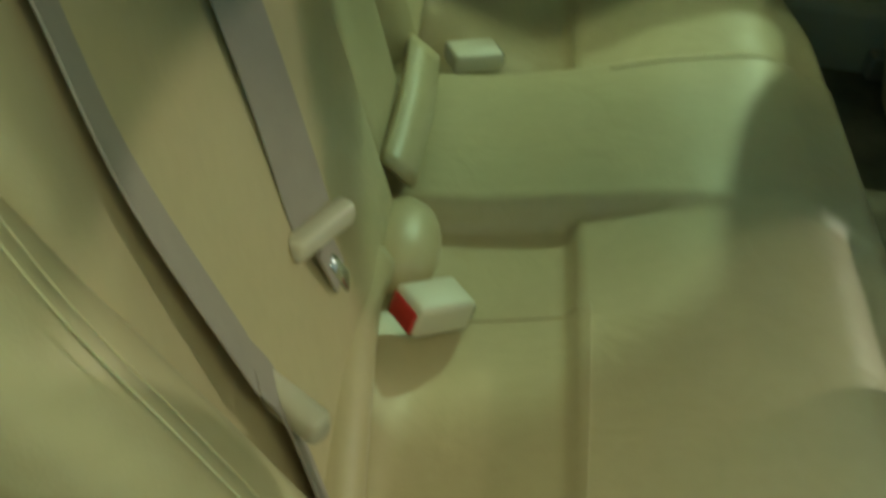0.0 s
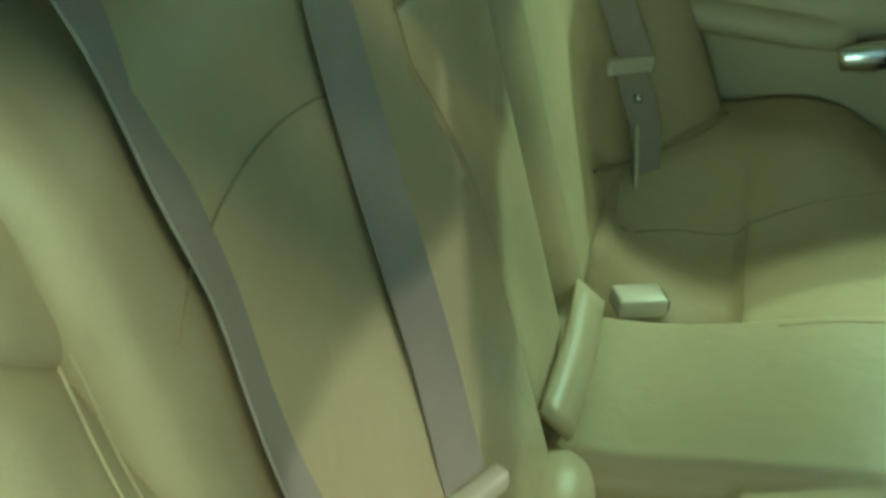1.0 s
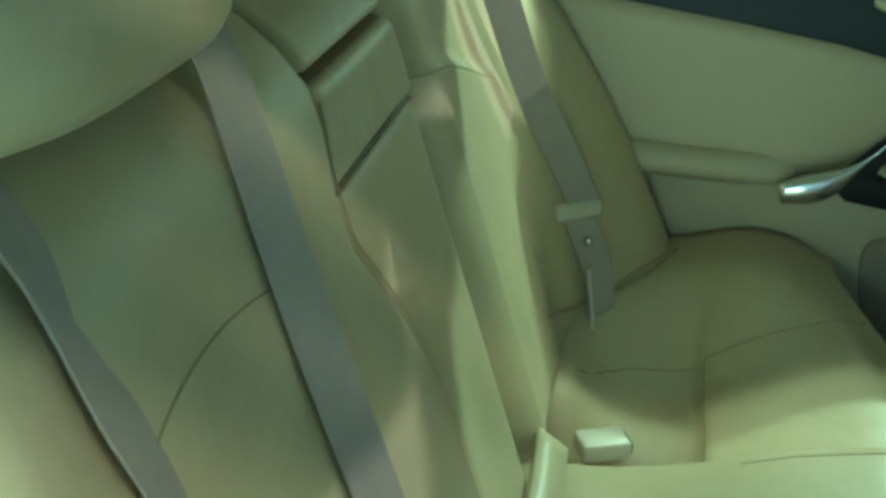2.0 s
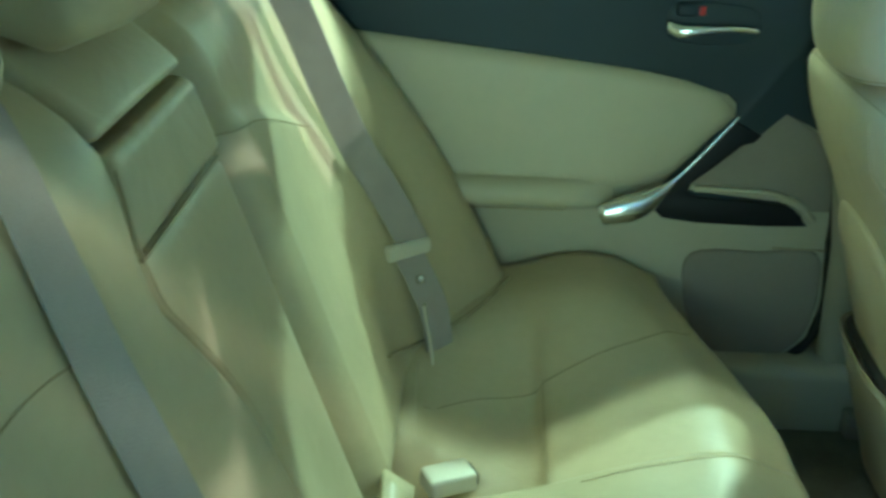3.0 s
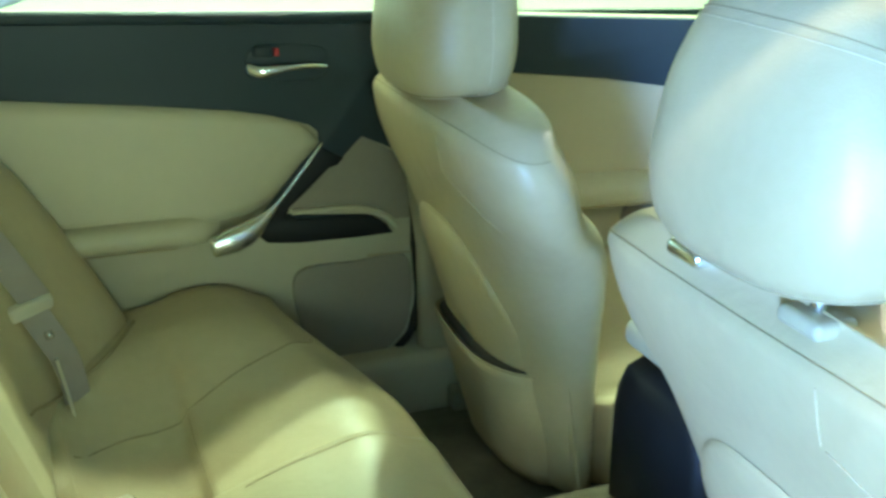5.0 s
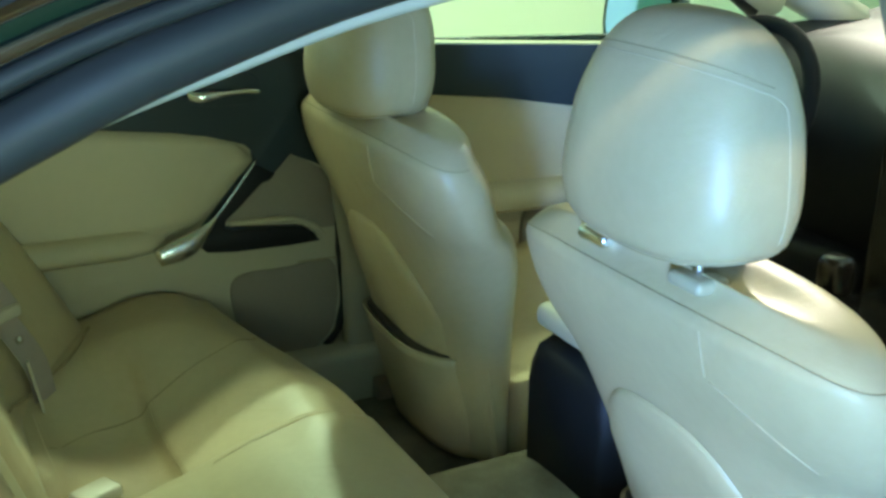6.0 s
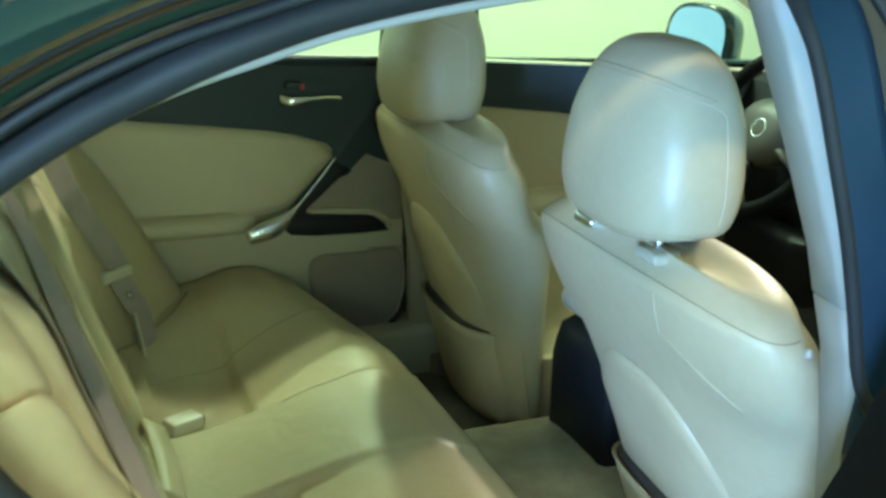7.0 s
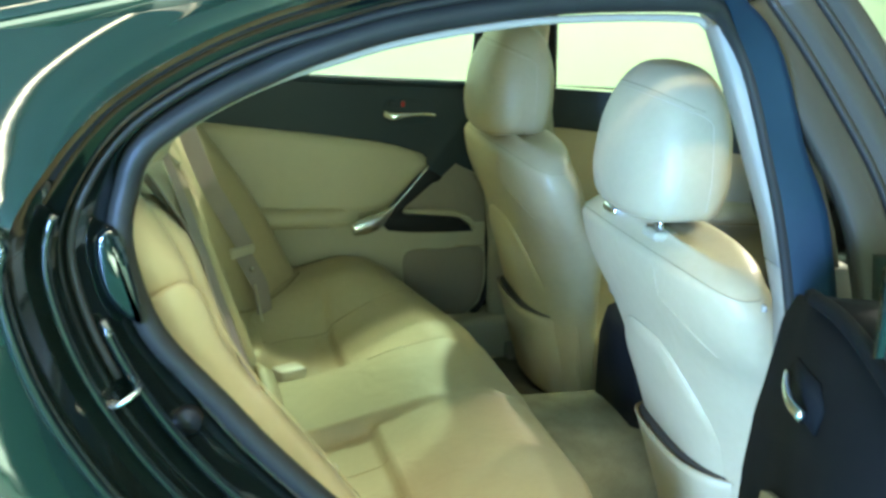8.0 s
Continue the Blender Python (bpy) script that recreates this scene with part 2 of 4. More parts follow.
def room():
    def slab(name, x0, x1, y0, y1, z0, z1, m, label, cat):
        return tagged(part(name, rbox(x0, x1, y0, y1, z0, z1, 0), m, smooth=False), label, cat, kind="structure")
    slab("floor", -5.2, 6.2, -6.2, 3.6, -0.1, 0, FLOOR, "green painted concrete floor under the car", "floor")
    slab("wall_north", -5.2, 6.2, 3.4, 3.6, 0, H, WALL, "bright cream painted wall beside the car", "wall")
    # unseen wall; its two low windows are added to house the fill lamps
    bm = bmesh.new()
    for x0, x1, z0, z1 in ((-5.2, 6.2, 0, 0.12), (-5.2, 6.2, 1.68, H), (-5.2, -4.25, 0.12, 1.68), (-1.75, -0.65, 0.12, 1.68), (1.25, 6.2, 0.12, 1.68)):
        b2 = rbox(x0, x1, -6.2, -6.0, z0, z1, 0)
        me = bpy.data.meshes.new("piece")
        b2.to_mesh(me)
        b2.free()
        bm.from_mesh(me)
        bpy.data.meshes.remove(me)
    tagged(part("wall_south", bm, WALL_GREEN, smooth=False), "green-grey painted wall with two low openings added for fill lamps", "wall", kind="structure")
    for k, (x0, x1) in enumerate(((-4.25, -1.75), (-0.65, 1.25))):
        w = thing("window_%d" % (k + 1), "wide low window with a pale metal frame, added unseen around a fill lamp", "window", kind="structure", at=((x0 + x1) / 2, -6.1, 0.12))
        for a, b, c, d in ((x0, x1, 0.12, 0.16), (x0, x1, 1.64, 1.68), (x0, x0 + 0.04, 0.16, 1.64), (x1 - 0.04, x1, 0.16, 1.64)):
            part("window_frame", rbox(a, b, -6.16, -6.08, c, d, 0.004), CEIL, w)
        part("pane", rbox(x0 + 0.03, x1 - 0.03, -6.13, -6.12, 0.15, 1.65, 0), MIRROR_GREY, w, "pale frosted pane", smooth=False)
    slab("wall_east", 6.0, 6.2, -6.0, 3.4, 0, H, WALL, "cream painted wall ahead of the car", "wall")
    slab("wall_west", -5.2, -5.0, -6.0, 3.4, 0, H, WALL_GREEN, "green-grey painted wall behind the car", "wall")
    slab("ceiling", -5.2, 6.2, -6.2, 3.6, H, H + 0.1, CEIL, "plain white ceiling", "ceiling")
    for x0, x1, y0, y1 in ((0.67, 2.97, -2.0, -1.7), (-2.05, 0.55, -2.0, -1.7), (-1.35, 3.15, 1.6, 1.9)):
        t = thing("ceiling_light", "white tube light fixed under the ceiling", "ceiling light", "ceiling lights", at=((x0 + x1) / 2, (y0 + y1) / 2, H))
        part("housing", rbox(x0 - 0.03, x1 + 0.03, y0 - 0.03, y1 + 0.03, H - 0.035, H, 0.005), CEIL, t)
        for y in (y0 + 0.08, y1 - 0.08):
            part("tube", tube([(x0, y, H - 0.05), (x1, y, H - 0.05)], 0.013), LAMP_FACE, t, "lit white tube")
    for x, y, z in ((1.46, 1.70, 2.22), (4.56, 2.20, 2.50)):
        t = thing("ceiling_light", "small round white lamp hanging from the ceiling", "ceiling light", "round lamps", at=(x, y, H))
        part("housing", tube([(x, y, z + 0.05), (x, y, z)], 0.07, 24, r_end=0.09), CEIL, t)
        part("stem", tube([(x, y, H), (x, y, z + 0.045)], 0.012, 10), CEIL, t)


room()



def sup(c, n):
    return math.copysign(abs(c) ** (2 / n), c)


# ---- rear seat ----
NEAR_C, FAR_C = -0.36, 0.42


def cushion_z(x, y):
    """Height of the rear bench's cushion: two dished places, a low middle, raised bolsters at the sides."""
    base = table(x, [(0.55, 0.395), (0.66, 0.405), (0.765, 0.432), (0.88, 0.475), (0.96, 0.492), (1.03, 0.484)])
    s = sstep(y, 0.36, 0.58) + sstep(-y, 0.46, 0.64)
    side = s * ((0.080 if y > 0 else 0.106) - (0.070 if y > 0 else 0.096) * sstep(x, 0.78, 0.99))
    back = 1 - sstep(x, 0.765, 0.93)
    near_edge = -0.030 - 0.16 * max(0.0, x - 0.72) ** 1.2
    pad = sstep(y, near_edge - 0.016, near_edge) * (1 - sstep(y, 0.196, 0.210))
    mid = (0.005 + 0.013 * back) * pad * sstep(x, 0.58, 0.61)
    dip = -0.016 * sstep(x, 0.60, 0.63) * sstep(0.772 - x, 0, 0.014) * (1 - pad) * (1 - s)
    puff = 0.003 * math.sin(clampf((x - 0.775) / 0.25) * math.pi) * (1 - s)
    rise = 0.050 * sstep(y, 0.215, 0.30) * (1 - sstep(x, 0.58, 0.76)) * (1 - 0.6 * s)
    return base + side + mid + dip + puff + rise


def cushion_front(y):
    return 1.028 - 0.10 * sstep(y, 0.28, 0.68) - 0.10 * sstep(-y, 0.33, 0.70)


def cushion_point(u, y):
    """u from 0 at the back to 1 at the front brink, then down over it to 1.5."""
    f = cushion_front(y)
    if u <= 1:
        x = 0.55 + (f - 0.55) * u
        return Vector((x, y, cushion_z(x, y) - 0.012 * sstep(u, 0.88, 1.0)))
    a = (u - 1) / 0.5
    z0 = cushion_z(f, y) - 0.012
    if a < 0.4:
        w = a / 0.4 * math.pi / 2
        return Vector((f + 0.03 * math.sin(w), y, z0 - 0.04 * (1 - math.cos(w))))
    return Vector((f + 0.03 - 0.05 * (a - 0.4) / 0.6, y, z0 - 0.04 - 0.20 * (a - 0.4) / 0.6))


def on_cushion(x, y, lift=0.0):
    u = clampf((x - 0.55) / (cushion_front(y) - 0.55))
    p = cushion_point(u, y)
    return Vector((p.x, y, p.z + lift))


def back_x(y, z):
    """Front face of the rear seat's backrest."""
    x = 0.59 - 0.348 * (z - 0.447)
    x += sstep(y, 0.40, 0.67) * table(z, [(0.42, 0.16), (0.66, 0.12), (0.80, 0.075), (0.92, 0.02)])
    x += sstep(-y, 0.48, 0.62) * 0.03
    return x - 0.06 * sstep(z, 0.93, 1.03)


def back_part(left, right, z0, z1, dish, edge=0.03, lower=0.0, edge_l=None, step=0.0):
    """One upholstered part of the backrest between two slanting sides, with rolled edges and a dished middle."""
    el = edge_l or edge

    def f(u, v):
        z = z0 + (z1 - z0) * v
        a, b = left(z), right(z)
        y = a + (b - a) * u
        roll = 0.0
        for e, k in ((u * (b - a), el), ((1 - u) * (b - a), edge), (min(v, 1 - v) * (z1 - z0), min(edge, 0.03))):
            q = clampf(1 - e / k)
            roll += 1.0 * k * (q - 0.06 * (1 - math.exp(-q / 0.06))) if k > 0.05 else k * (1 - math.sqrt(max(0.0, 1 - q * q)))
        if step:
            lap = step * sstep(z - 0.868 + 0.45 * max(0.0, y - 0.19) ** 1.25, -0.004, 0.014) * sstep(0.47 - y, 0, 0.10)
            roll += lap
        hollow = dish * math.sin(math.pi * clampf((u - 0.12) / 0.76)) ** 1.5 * math.sin(math.pi * clampf(v * 1.1 - 0.03)) ** 0.7
        return Vector((back_x(y, z) - roll - hollow + lower, y, z))
    us = [0, 0.01, 0.03, 0.06, 0.1] + lin(0.14, 0.86, 30 if not step else 60) + [0.9, 0.94, 0.97, 0.99, 1]
    return sheet(f, us, us, 0.09, (-0.91, 0, -0.41)), f


def rear_headrest(name, parent, yc, z0, w):
    """Low rear headrest on the top of the backrest."""
    rings = []
    for k in range(15):
        t = k / 14
        z = z0 + 0.16 * t
        s = max((1 - abs(2 * t - 1) ** 3.0) ** (1 / 3.0), 0.22)
        xc = 0.365 - 0.04 * t
        ring = []
        for i in range(32):
            a = 2 * math.pi * i / 32
            c, d = math.cos(a), math.sin(a)
            ring.append((xc + 0.065 * s * math.copysign(abs(c) ** 0.75, c), yc + w / 2 * (0.75 + 0.25 * s) * math.copysign(abs(d) ** 0.6, d), z))
        rings.append(ring)
    return part(name, loft(rings), LEATHER, parent, "beige leather headrest")


def edge_near(z):
    return table(z, [(0.42, -0.040), (0.60, -0.048), (0.68, -0.060), (0.74, -0.082), (0.80, -0.118), (0.835, -0.138), (0.86, -0.138), (0.93, -0.118), (1.0, -0.11)])


def rear_seat():
    t = thing("rear_seat", "beige leather rear bench seat with stitched seams", "car seat", at=(0.8, 0, 0.25))
    us = lin(0, 0.40, 12) + lin(0.42, 0.54, 12) + lin(0.56, 1, 16) + [1.04, 1.08, 1.12, 1.16, 1.2, 1.3, 1.4, 1.5]
    part("cushion", sheet(cushion_point, us, lin(-0.69, -0.13, 36) + lin(-0.12, -0.01, 20) + lin(0.0, 0.185, 12) + lin(0.19, 0.216, 10) + lin(0.23, 0.68, 32), 0.10, (-0.3, 0, -1)), LEATHER, t, "wide beige leather bench cushion")
    near, fn = back_part(lambda z: -0.565, edge_near, 0.41, 1.0, 0.018, 0.035)
    part("backrest", near, LEATHER, t)
    mid, fm = back_part(lambda z: edge_near(z) + 0.004, lambda z: 0.118, 0.435, 0.861, 0.006, 0.012, -0.014)
    part("armrest", mid, LEATHER, t, "folded-up centre armrest")
    flap, ff = back_part(lambda z: edge_near(z) + 0.004, lambda z: 0.118, 0.865, 0.933, 0.0, 0.010, -0.010)
    part("flap", flap, LEATHER, t, "flap above the folded armrest")
    top, fp = back_part(lambda z: edge_near(z) + 0.004, lambda z: 0.118, 0.942, 1.01, 0.0, 0.010, -0.010)
    part("backrest", top, LEATHER, t)
    far, fr = back_part(lambda z: 0.105, lambda z: 0.675, 0.435, 0.99, 0.016, 0.03, 0.0, 0.075, 0.012)
    global far_back
    far_back = fr
    part("backrest", far, LEATHER, t)

    def seam(pts, r=0.0010, m=CREASE, n=5):
        part("seam", tube(smooth_line(pts, n), r, 6), m, t)

    # cushion seams
    def c(x, y, lift=0.0):
        return on_cushion(x, y, lift + 0.0007)

    def run(line):
        return [c(p.x, p.y) for p in smooth_line([(x, y, 0) for x, y in line], 8)]
    seam(run([(0.768 + 0.012 * math.sin((y + 0.5) * 3), y) for y in lin(-0.52, -0.17, 12)]), 0.0007, LEATHER, 1)
    seam(run([(0.768, y) for y in lin(0.215, 0.430, 10)]), n=1)
    far_line = [(0.612, 0.365), (0.645, 0.392), (0.683, 0.413), (0.725, 0.419), (0.763, 0.423), (0.812, 0.436), (0.883, 0.456), (0.94, 0.482), (0.985, 0.508)]
    seam(run(far_line), n=1)
    seam(run([(x, -y - 0.06) for x, y in far_line]), 0.0007, LEATHER, 1)
    seam(run([(x, -0.168) for x in lin(0.64, 0.768, 8)]), 0.0007, LEATHER, 1)
    seam([c(x, 0.185 + 0.05 * (x - 0.8), 0.0) for x in lin(0.80, 1.0, 8)], 0.0006, LEATHER)
    # brown tube painted as shade in the far backrest's crease, and the fold beside it
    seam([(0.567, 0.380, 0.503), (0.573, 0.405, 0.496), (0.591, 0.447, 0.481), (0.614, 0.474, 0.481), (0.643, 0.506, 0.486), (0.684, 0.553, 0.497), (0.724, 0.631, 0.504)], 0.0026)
    seam([(0.601, 0.425, 0.469), (0.604, 0.337, 0.458), (0.609, 0.262, 0.450)], 0.0009, LEATHER)
    # backrest seams, and a brown tube painted as shade in the groove beside the armrest
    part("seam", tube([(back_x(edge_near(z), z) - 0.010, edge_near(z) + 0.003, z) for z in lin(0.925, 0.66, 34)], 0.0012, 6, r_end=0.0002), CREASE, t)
    seam([fn((y + 0.565) / 0.427, (0.874 - 1.0 * (y + 0.385) ** 2 - 0.41) / 0.59) + Vector((0.0005, 0, 0)) for y in lin(-0.52, -0.25, 14)])
    seam([fr((y - 0.105) / 0.57, (0.866 - 0.45 * max(0.0, y - 0.19) ** 1.25 - 0.435) / 0.555) for y in lin(0.125, 0.44, 16)])
    # brown tube that darkens the gap between armrest and flap like shade
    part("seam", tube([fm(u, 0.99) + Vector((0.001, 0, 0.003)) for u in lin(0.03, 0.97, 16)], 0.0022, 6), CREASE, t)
    for yc in (NEAR_C, 0.0, FAR_C):
        rear_headrest("headrest", t, yc, 1.002, 0.28 if yc else 0.22)
    # pale roll between backrest and cushion, and the rounded end of the inner bolster
    part("backrest_roll", tube(smooth_line([(0.578, -0.145, 0.425), (0.572, -0.20, 0.424), (0.578, -0.30, 0.43), (0.588, -0.42, 0.43), (0.60, -0.54, 0.435)], 6), 0.027, 12), LEATHER, t, "creased pale roll along the backrest foot")
    rings = []
    for k in range(9):
        a = math.pi * k / 8
        rr = max(0.02, math.sin(a)) ** 0.7 * 0.039
        rings.append([(0.603 + rr * math.cos(b) * 1.05, -0.098 - 0.060 * math.cos(a), 0.408 + rr * math.sin(b) * 0.85) for b in [2 * math.pi * m / 16 for m in range(16)]])
    part("bolster_end", loft(rings), LEATHER, t)
    # lip under the armrest
    part("armrest_lip", ribbon(smooth_line([(0.592, -0.045, 0.452), (0.597, 0.07, 0.453), (0.594, 0.18, 0.458)], 6), (0.8, 0, -0.6), 0.042, 0.009), LEATHER, t, "flat padded lip under the armrest")

    # outer side bolster beside the door opening: a head pad and a long lower pad
    def pad(rows, yc, wide):
        line = smooth_line([(a, w, z) for a, z, w in rows], 6)
        rings = []
        for i, p in enumerate(line):
            d = (line[min(i + 1, len(line) - 1)] - line[max(i - 1, 0)])
            d.y = 0
            d.normalize()
            n = Vector((-d.z, 0, d.x))
            if n.x < 0:
                n = -n
            tilt = -0.7 * math.exp(-((p.z - 0.866) / 0.05) ** 2)
            ring = []
            for a in [2 * math.pi * k / 24 for k in range(24)]:
                dy = wide * (0.80 + 0.20 * min(1, p.y / 0.045)) * sup(math.sin(a), 2.6)
                ring.append(Vector((p.x, yc + dy, p.z + tilt * dy)) + n * p.y * sup(math.cos(a), 2.4))
            rings.append(ring)
        return loft(rings)
    up = [(0.318, 1.006, 0.012), (0.328, 0.987, 0.036), (0.350, 0.947, 0.048), (0.373, 0.902, 0.049), (0.386, 0.880, 0.045), (0.394, 0.866, 0.041), (0.397, 0.858, 0.030)]
    low = [(0.394, 0.872, 0.030), (0.400, 0.860, 0.043), (0.418, 0.805, 0.049), (0.455, 0.742, 0.050), (0.500, 0.683, 0.052), (0.550, 0.618, 0.052), (0.605, 0.545, 0.05), (0.640, 0.48, 0.045), (0.645, 0.45, 0.01)]
    upper = part("side_bolster", pad(up, -0.564, 0.056), LEATHER, t, "padded pale side bolster")
    part("stitching", tube(smooth_line([(a + w * 0.62, -0.564 + 0.052, z + 0.2 * w) for a, z, w in up[1:5]], 5), 0.0009, 6), LEATHER, upper)
    lower = part("side_bolster", pad(low, -0.586, 0.048), LEATHER, t, "padded pale side bolster")
    for dy in (-0.004, 0.004):
        pts = [(a + w * 0.93, -0.576 - 0.005 * k + dy, z + 0.62 * w) for k, (a, z, w) in enumerate(low[1:8])]
        part("stitching", tube(smooth_line(pts, 5), 0.0007, 6), LEATHER, lower)
    return t


rear_seat()

# ---- front seats ----


def front_seat(name, yc, label, lean, base, top, raised, lift=0.0, dx=-0.03):
    t = thing(name, label, "car seat", "front seats", at=(1.35 + dx, yc, 0.22))

    W = [(0.30, 0.38), (0.45, 0.42), (0.56, 0.455), (0.66, 0.50), (0.76, 0.55), (0.815, 0.555), (0.84, 0.54), (0.862, 0.505), (0.876, 0.465), (0.886, 0.40), (0.891, 0.30), (0.893, 0.2)]
    D = [(0.30, 0.09), (0.435, 0.125), (0.573, 0.165), (0.68, 0.190), (0.715, 0.186), (0.745, 0.162), (0.775, 0.163), (0.80, 0.165), (0.838, 0.152), (0.862, 0.132), (0.880, 0.108), (0.889, 0.085), (0.893, 0.06)]

    def rear(z):
        return 1.115 + dx + lean * (0.875 - z) + 0.035 * sstep(z, 0.842, 0.888) - 0.007 * math.exp(-((z - 0.795) / 0.055) ** 2)

    def waist(z):
        """The rear face is narrower than the bolsters below the shoulders."""
        return table(z, [(0.30, 0.72), (0.56, 0.73), (0.68, 0.83), (0.78, 0.97), (0.86, 1.0)])

    def skin(a, z, out=0.0):
        w, d = table(z, W), table(z, D)
        u, v = sup(math.sin(a), 2.8), -sup(math.cos(a), 2.3)
        narrow = 1 - (1 - waist(z)) * clampf(0.5 - 0.5 * v)
        return Vector((rear(z) + d / 2 + (d / 2 + out) * v, yc + (w / 2 * narrow + out) * u, z + lift * sstep(z, 0.80, 0.88) - 0.012 * abs(u) ** 3))

    zs = lin(0.30, 0.66, 12) + lin(0.68, 0.80, 13) + lin(0.812, 0.880, 14) + [0.884, 0.887, 0.8895, 0.8915, 0.893]
    angles = [2 * math.pi * k / 48 for k in range(48)]
    back = part("backrest", loft([[skin(a, z) for a in angles] for z in zs]), LEATHER, t, "beige leather backrest")

    def tail(u, z, out=0.0):
        """A place on the rear face, u metres off the middle."""
        w, d = table(z, W) * waist(z), table(z, D)
        k = clampf(abs(2 * u / w), 0, 0.999)
        q = (1 - k ** 2.8) ** (1 / 2.3)
        return Vector((rear(z) + d / 2 - (d / 2 + out) * q, yc + u, z + lift * sstep(z, 0.80, 0.88) - 0.012 * k ** 3))

    def seam(pts, r=0.0018, m=CREASE):
        part("seam", tube(smooth_line(pts, 4), r, 6), m, back)
    # welt below the top brink, a short upright seam and a slanting one
    seam([skin(a, 0.858 - 0.010 * math.sin(a) ** 4, 0.0004) for a in lin(-1.75, 1.75, 41)], 0.0009)
    seam([tail(-0.108, z, 0.001) for z in lin(0.845, 0.795, 5)], 0.0009, LEATHER_SEAM)
    seam([tail(u, 0.793 - 0.060 * (abs(u + 0.108) / 0.12) ** 1.25, 0.001) for u in [-0.112 - 0.0115 * k for k in range(11)]], 0.0008, LEATHER_SEAM)

    # raised rear panel with an arched top, and the pocket on it
    def arch(u):
        return 0.706 - 0.27 * abs(u / 0.185) ** 3.2

    def panel(a, v):
        u = 0.185 * a
        z = 0.40 + (arch(u) - 0.40) * v if arch(u) > 0.40 else 0.40
        e = min(clampf((1 - abs(a)) / 0.12), clampf((1 - v) / 0.10))
        return tail(u, z, 0.001 + 0.009 * math.sqrt(e))
    part("back_panel", sheet(panel, lin(-0.985, 0.985, 33), [0] + lin(0.05, 0.88, 14) + [0.92, 0.95, 0.97, 0.985, 1]), LEATHER, t)

    def lip(u):
        return 0.503 + 0.004 * math.sin(u * 26) + 0.035 * u

    def pocket(a, v):
        u = 0.185 * a
        z = 0.30 + (lip(u) - 0.30) * v
        e = clampf((1 - abs(a)) / 0.15)
        return tail(u, max(z, 0.30), 0.006 + 0.026 * math.sqrt(e))
    pk = part("map_pocket", sheet(pocket, lin(-1, 1, 25), lin(0, 1, 12), 0.004, (0.96, 0, 0.2)), LEATHER, t, "sagging leather map pocket")
    # dark brown strip that paints the shade inside the pocket's mouth
    mouth = [[tail(0.178 * a, lip(0.178 * a) + 0.001 + dz * (1 - a * a) ** 0.5, off) for a in lin(-0.97, 0.97, 21)] for dz, off in ((-0.020, 0.012), (0.0, 0.024), (0.0055, 0.013), (0.007, 0.010))]
    part("lining", loft(mouth, cap=False, closed=False), POCKET_SHADE, pk, "dark strip painted as shade in the pocket mouth")
    part("welt", tube([pocket(a, 1.0) + Vector((0, 0, 0.002)) for a in lin(-0.98, 0.98, 25)], 0.002, 6), CREASE, pk)

    # headrest on two posts
    def head(a, k):
        h = k
        z = base + (top - base) * h
        wt = table(h, [(0.0, 0.215), (0.03, 0.255), (0.09, 0.278), (0.22, 0.287), (0.50, 0.270), (0.70, 0.240), (0.84, 0.205), (0.93, 0.162), (0.98, 0.11), (1.0, 0.05)])
        dt = table(h, [(0.0, 0.07), (0.03, 0.095), (0.09, 0.115), (0.30, 0.13), (0.55, 0.126), (0.75, 0.108), (0.88, 0.085), (0.95, 0.062), (0.985, 0.04), (1.0, 0.015)])
        xc = 1.170 + dx + 0.010 * h
        return Vector((xc - dt * 0.64 * sup(math.cos(a), 2.5), yc + wt * 0.478 * sup(math.sin(a), 2.7), z + 0.012 * (1 - h) * (math.sin(a) ** 2)))
    hs = [0, 0.01, 0.025, 0.05, 0.08] + lin(0.12, 0.86, 18) + [0.89, 0.92, 0.945, 0.965, 0.98, 0.99, 0.996, 1.0]
    hr = part("headrest", loft([[head(a, h) for a in angles] for h in hs]), LEATHER, t, "smooth beige leather headrest with stitched seams")
    # one arched seam: up the sides and over below the crown
    side = 1.72
    arch_line = [head(-side + 0.02 * math.sin(3 * h), h) for h in lin(0.05, 0.66, 10)]
    arch_line += [head(-side + 2 * side * k, 0.66 + 0.16 * math.sin(math.pi * k) ** 0.6) for k in lin(0.04, 0.96, 22)]
    arch_line += [head(side, h) for h in lin(0.66, 0.05, 10)]
    part("seam", tube(smooth_line([p + Vector((-0.0002, 0, 0)) for p in arch_line], 3), 0.0008, 6), LEATHER_SEAM, hr)
    over = [head(-side + 2 * side * k, 0.69 + 0.16 * math.sin(math.pi * k) ** 0.6) for k in lin(0.04, 0.96, 30)]
    part("seam", tube(smooth_line(over, 3), 0.0009, 6), CREASE, hr)
    part("seam", tube([head(a, 0.035) for a in lin(-1.6, 1.6, 24)], 0.0012, 6), CREASE, hr)
    for s in (-1, 1) if raised else ():
        y = yc + s * 0.075
        post = part("post", tube([(1.146 + dx, y, 0.85), (1.150 + dx, y, 0.94)], 0.0062, 12), STEEL, t, "bright steel headrest post")
        part("collar", rbox(1.128 + dx, 1.168 + dx, y - 0.024, y + 0.024, 0.872, 0.8875, 0.0065, 4), TRIM if s < 0 else CHROME, post)
    # seat cushion and base
    def cush(u, v):
        x = 1.36 + dx + 0.40 * u
        y = yc - 0.22 + 0.44 * v
        return Vector((x, y, 0.42 + 0.09 * u + 0.05 * abs(2 * v - 1) ** 4 - 0.05 * sstep(u, 0.9, 1.0)))
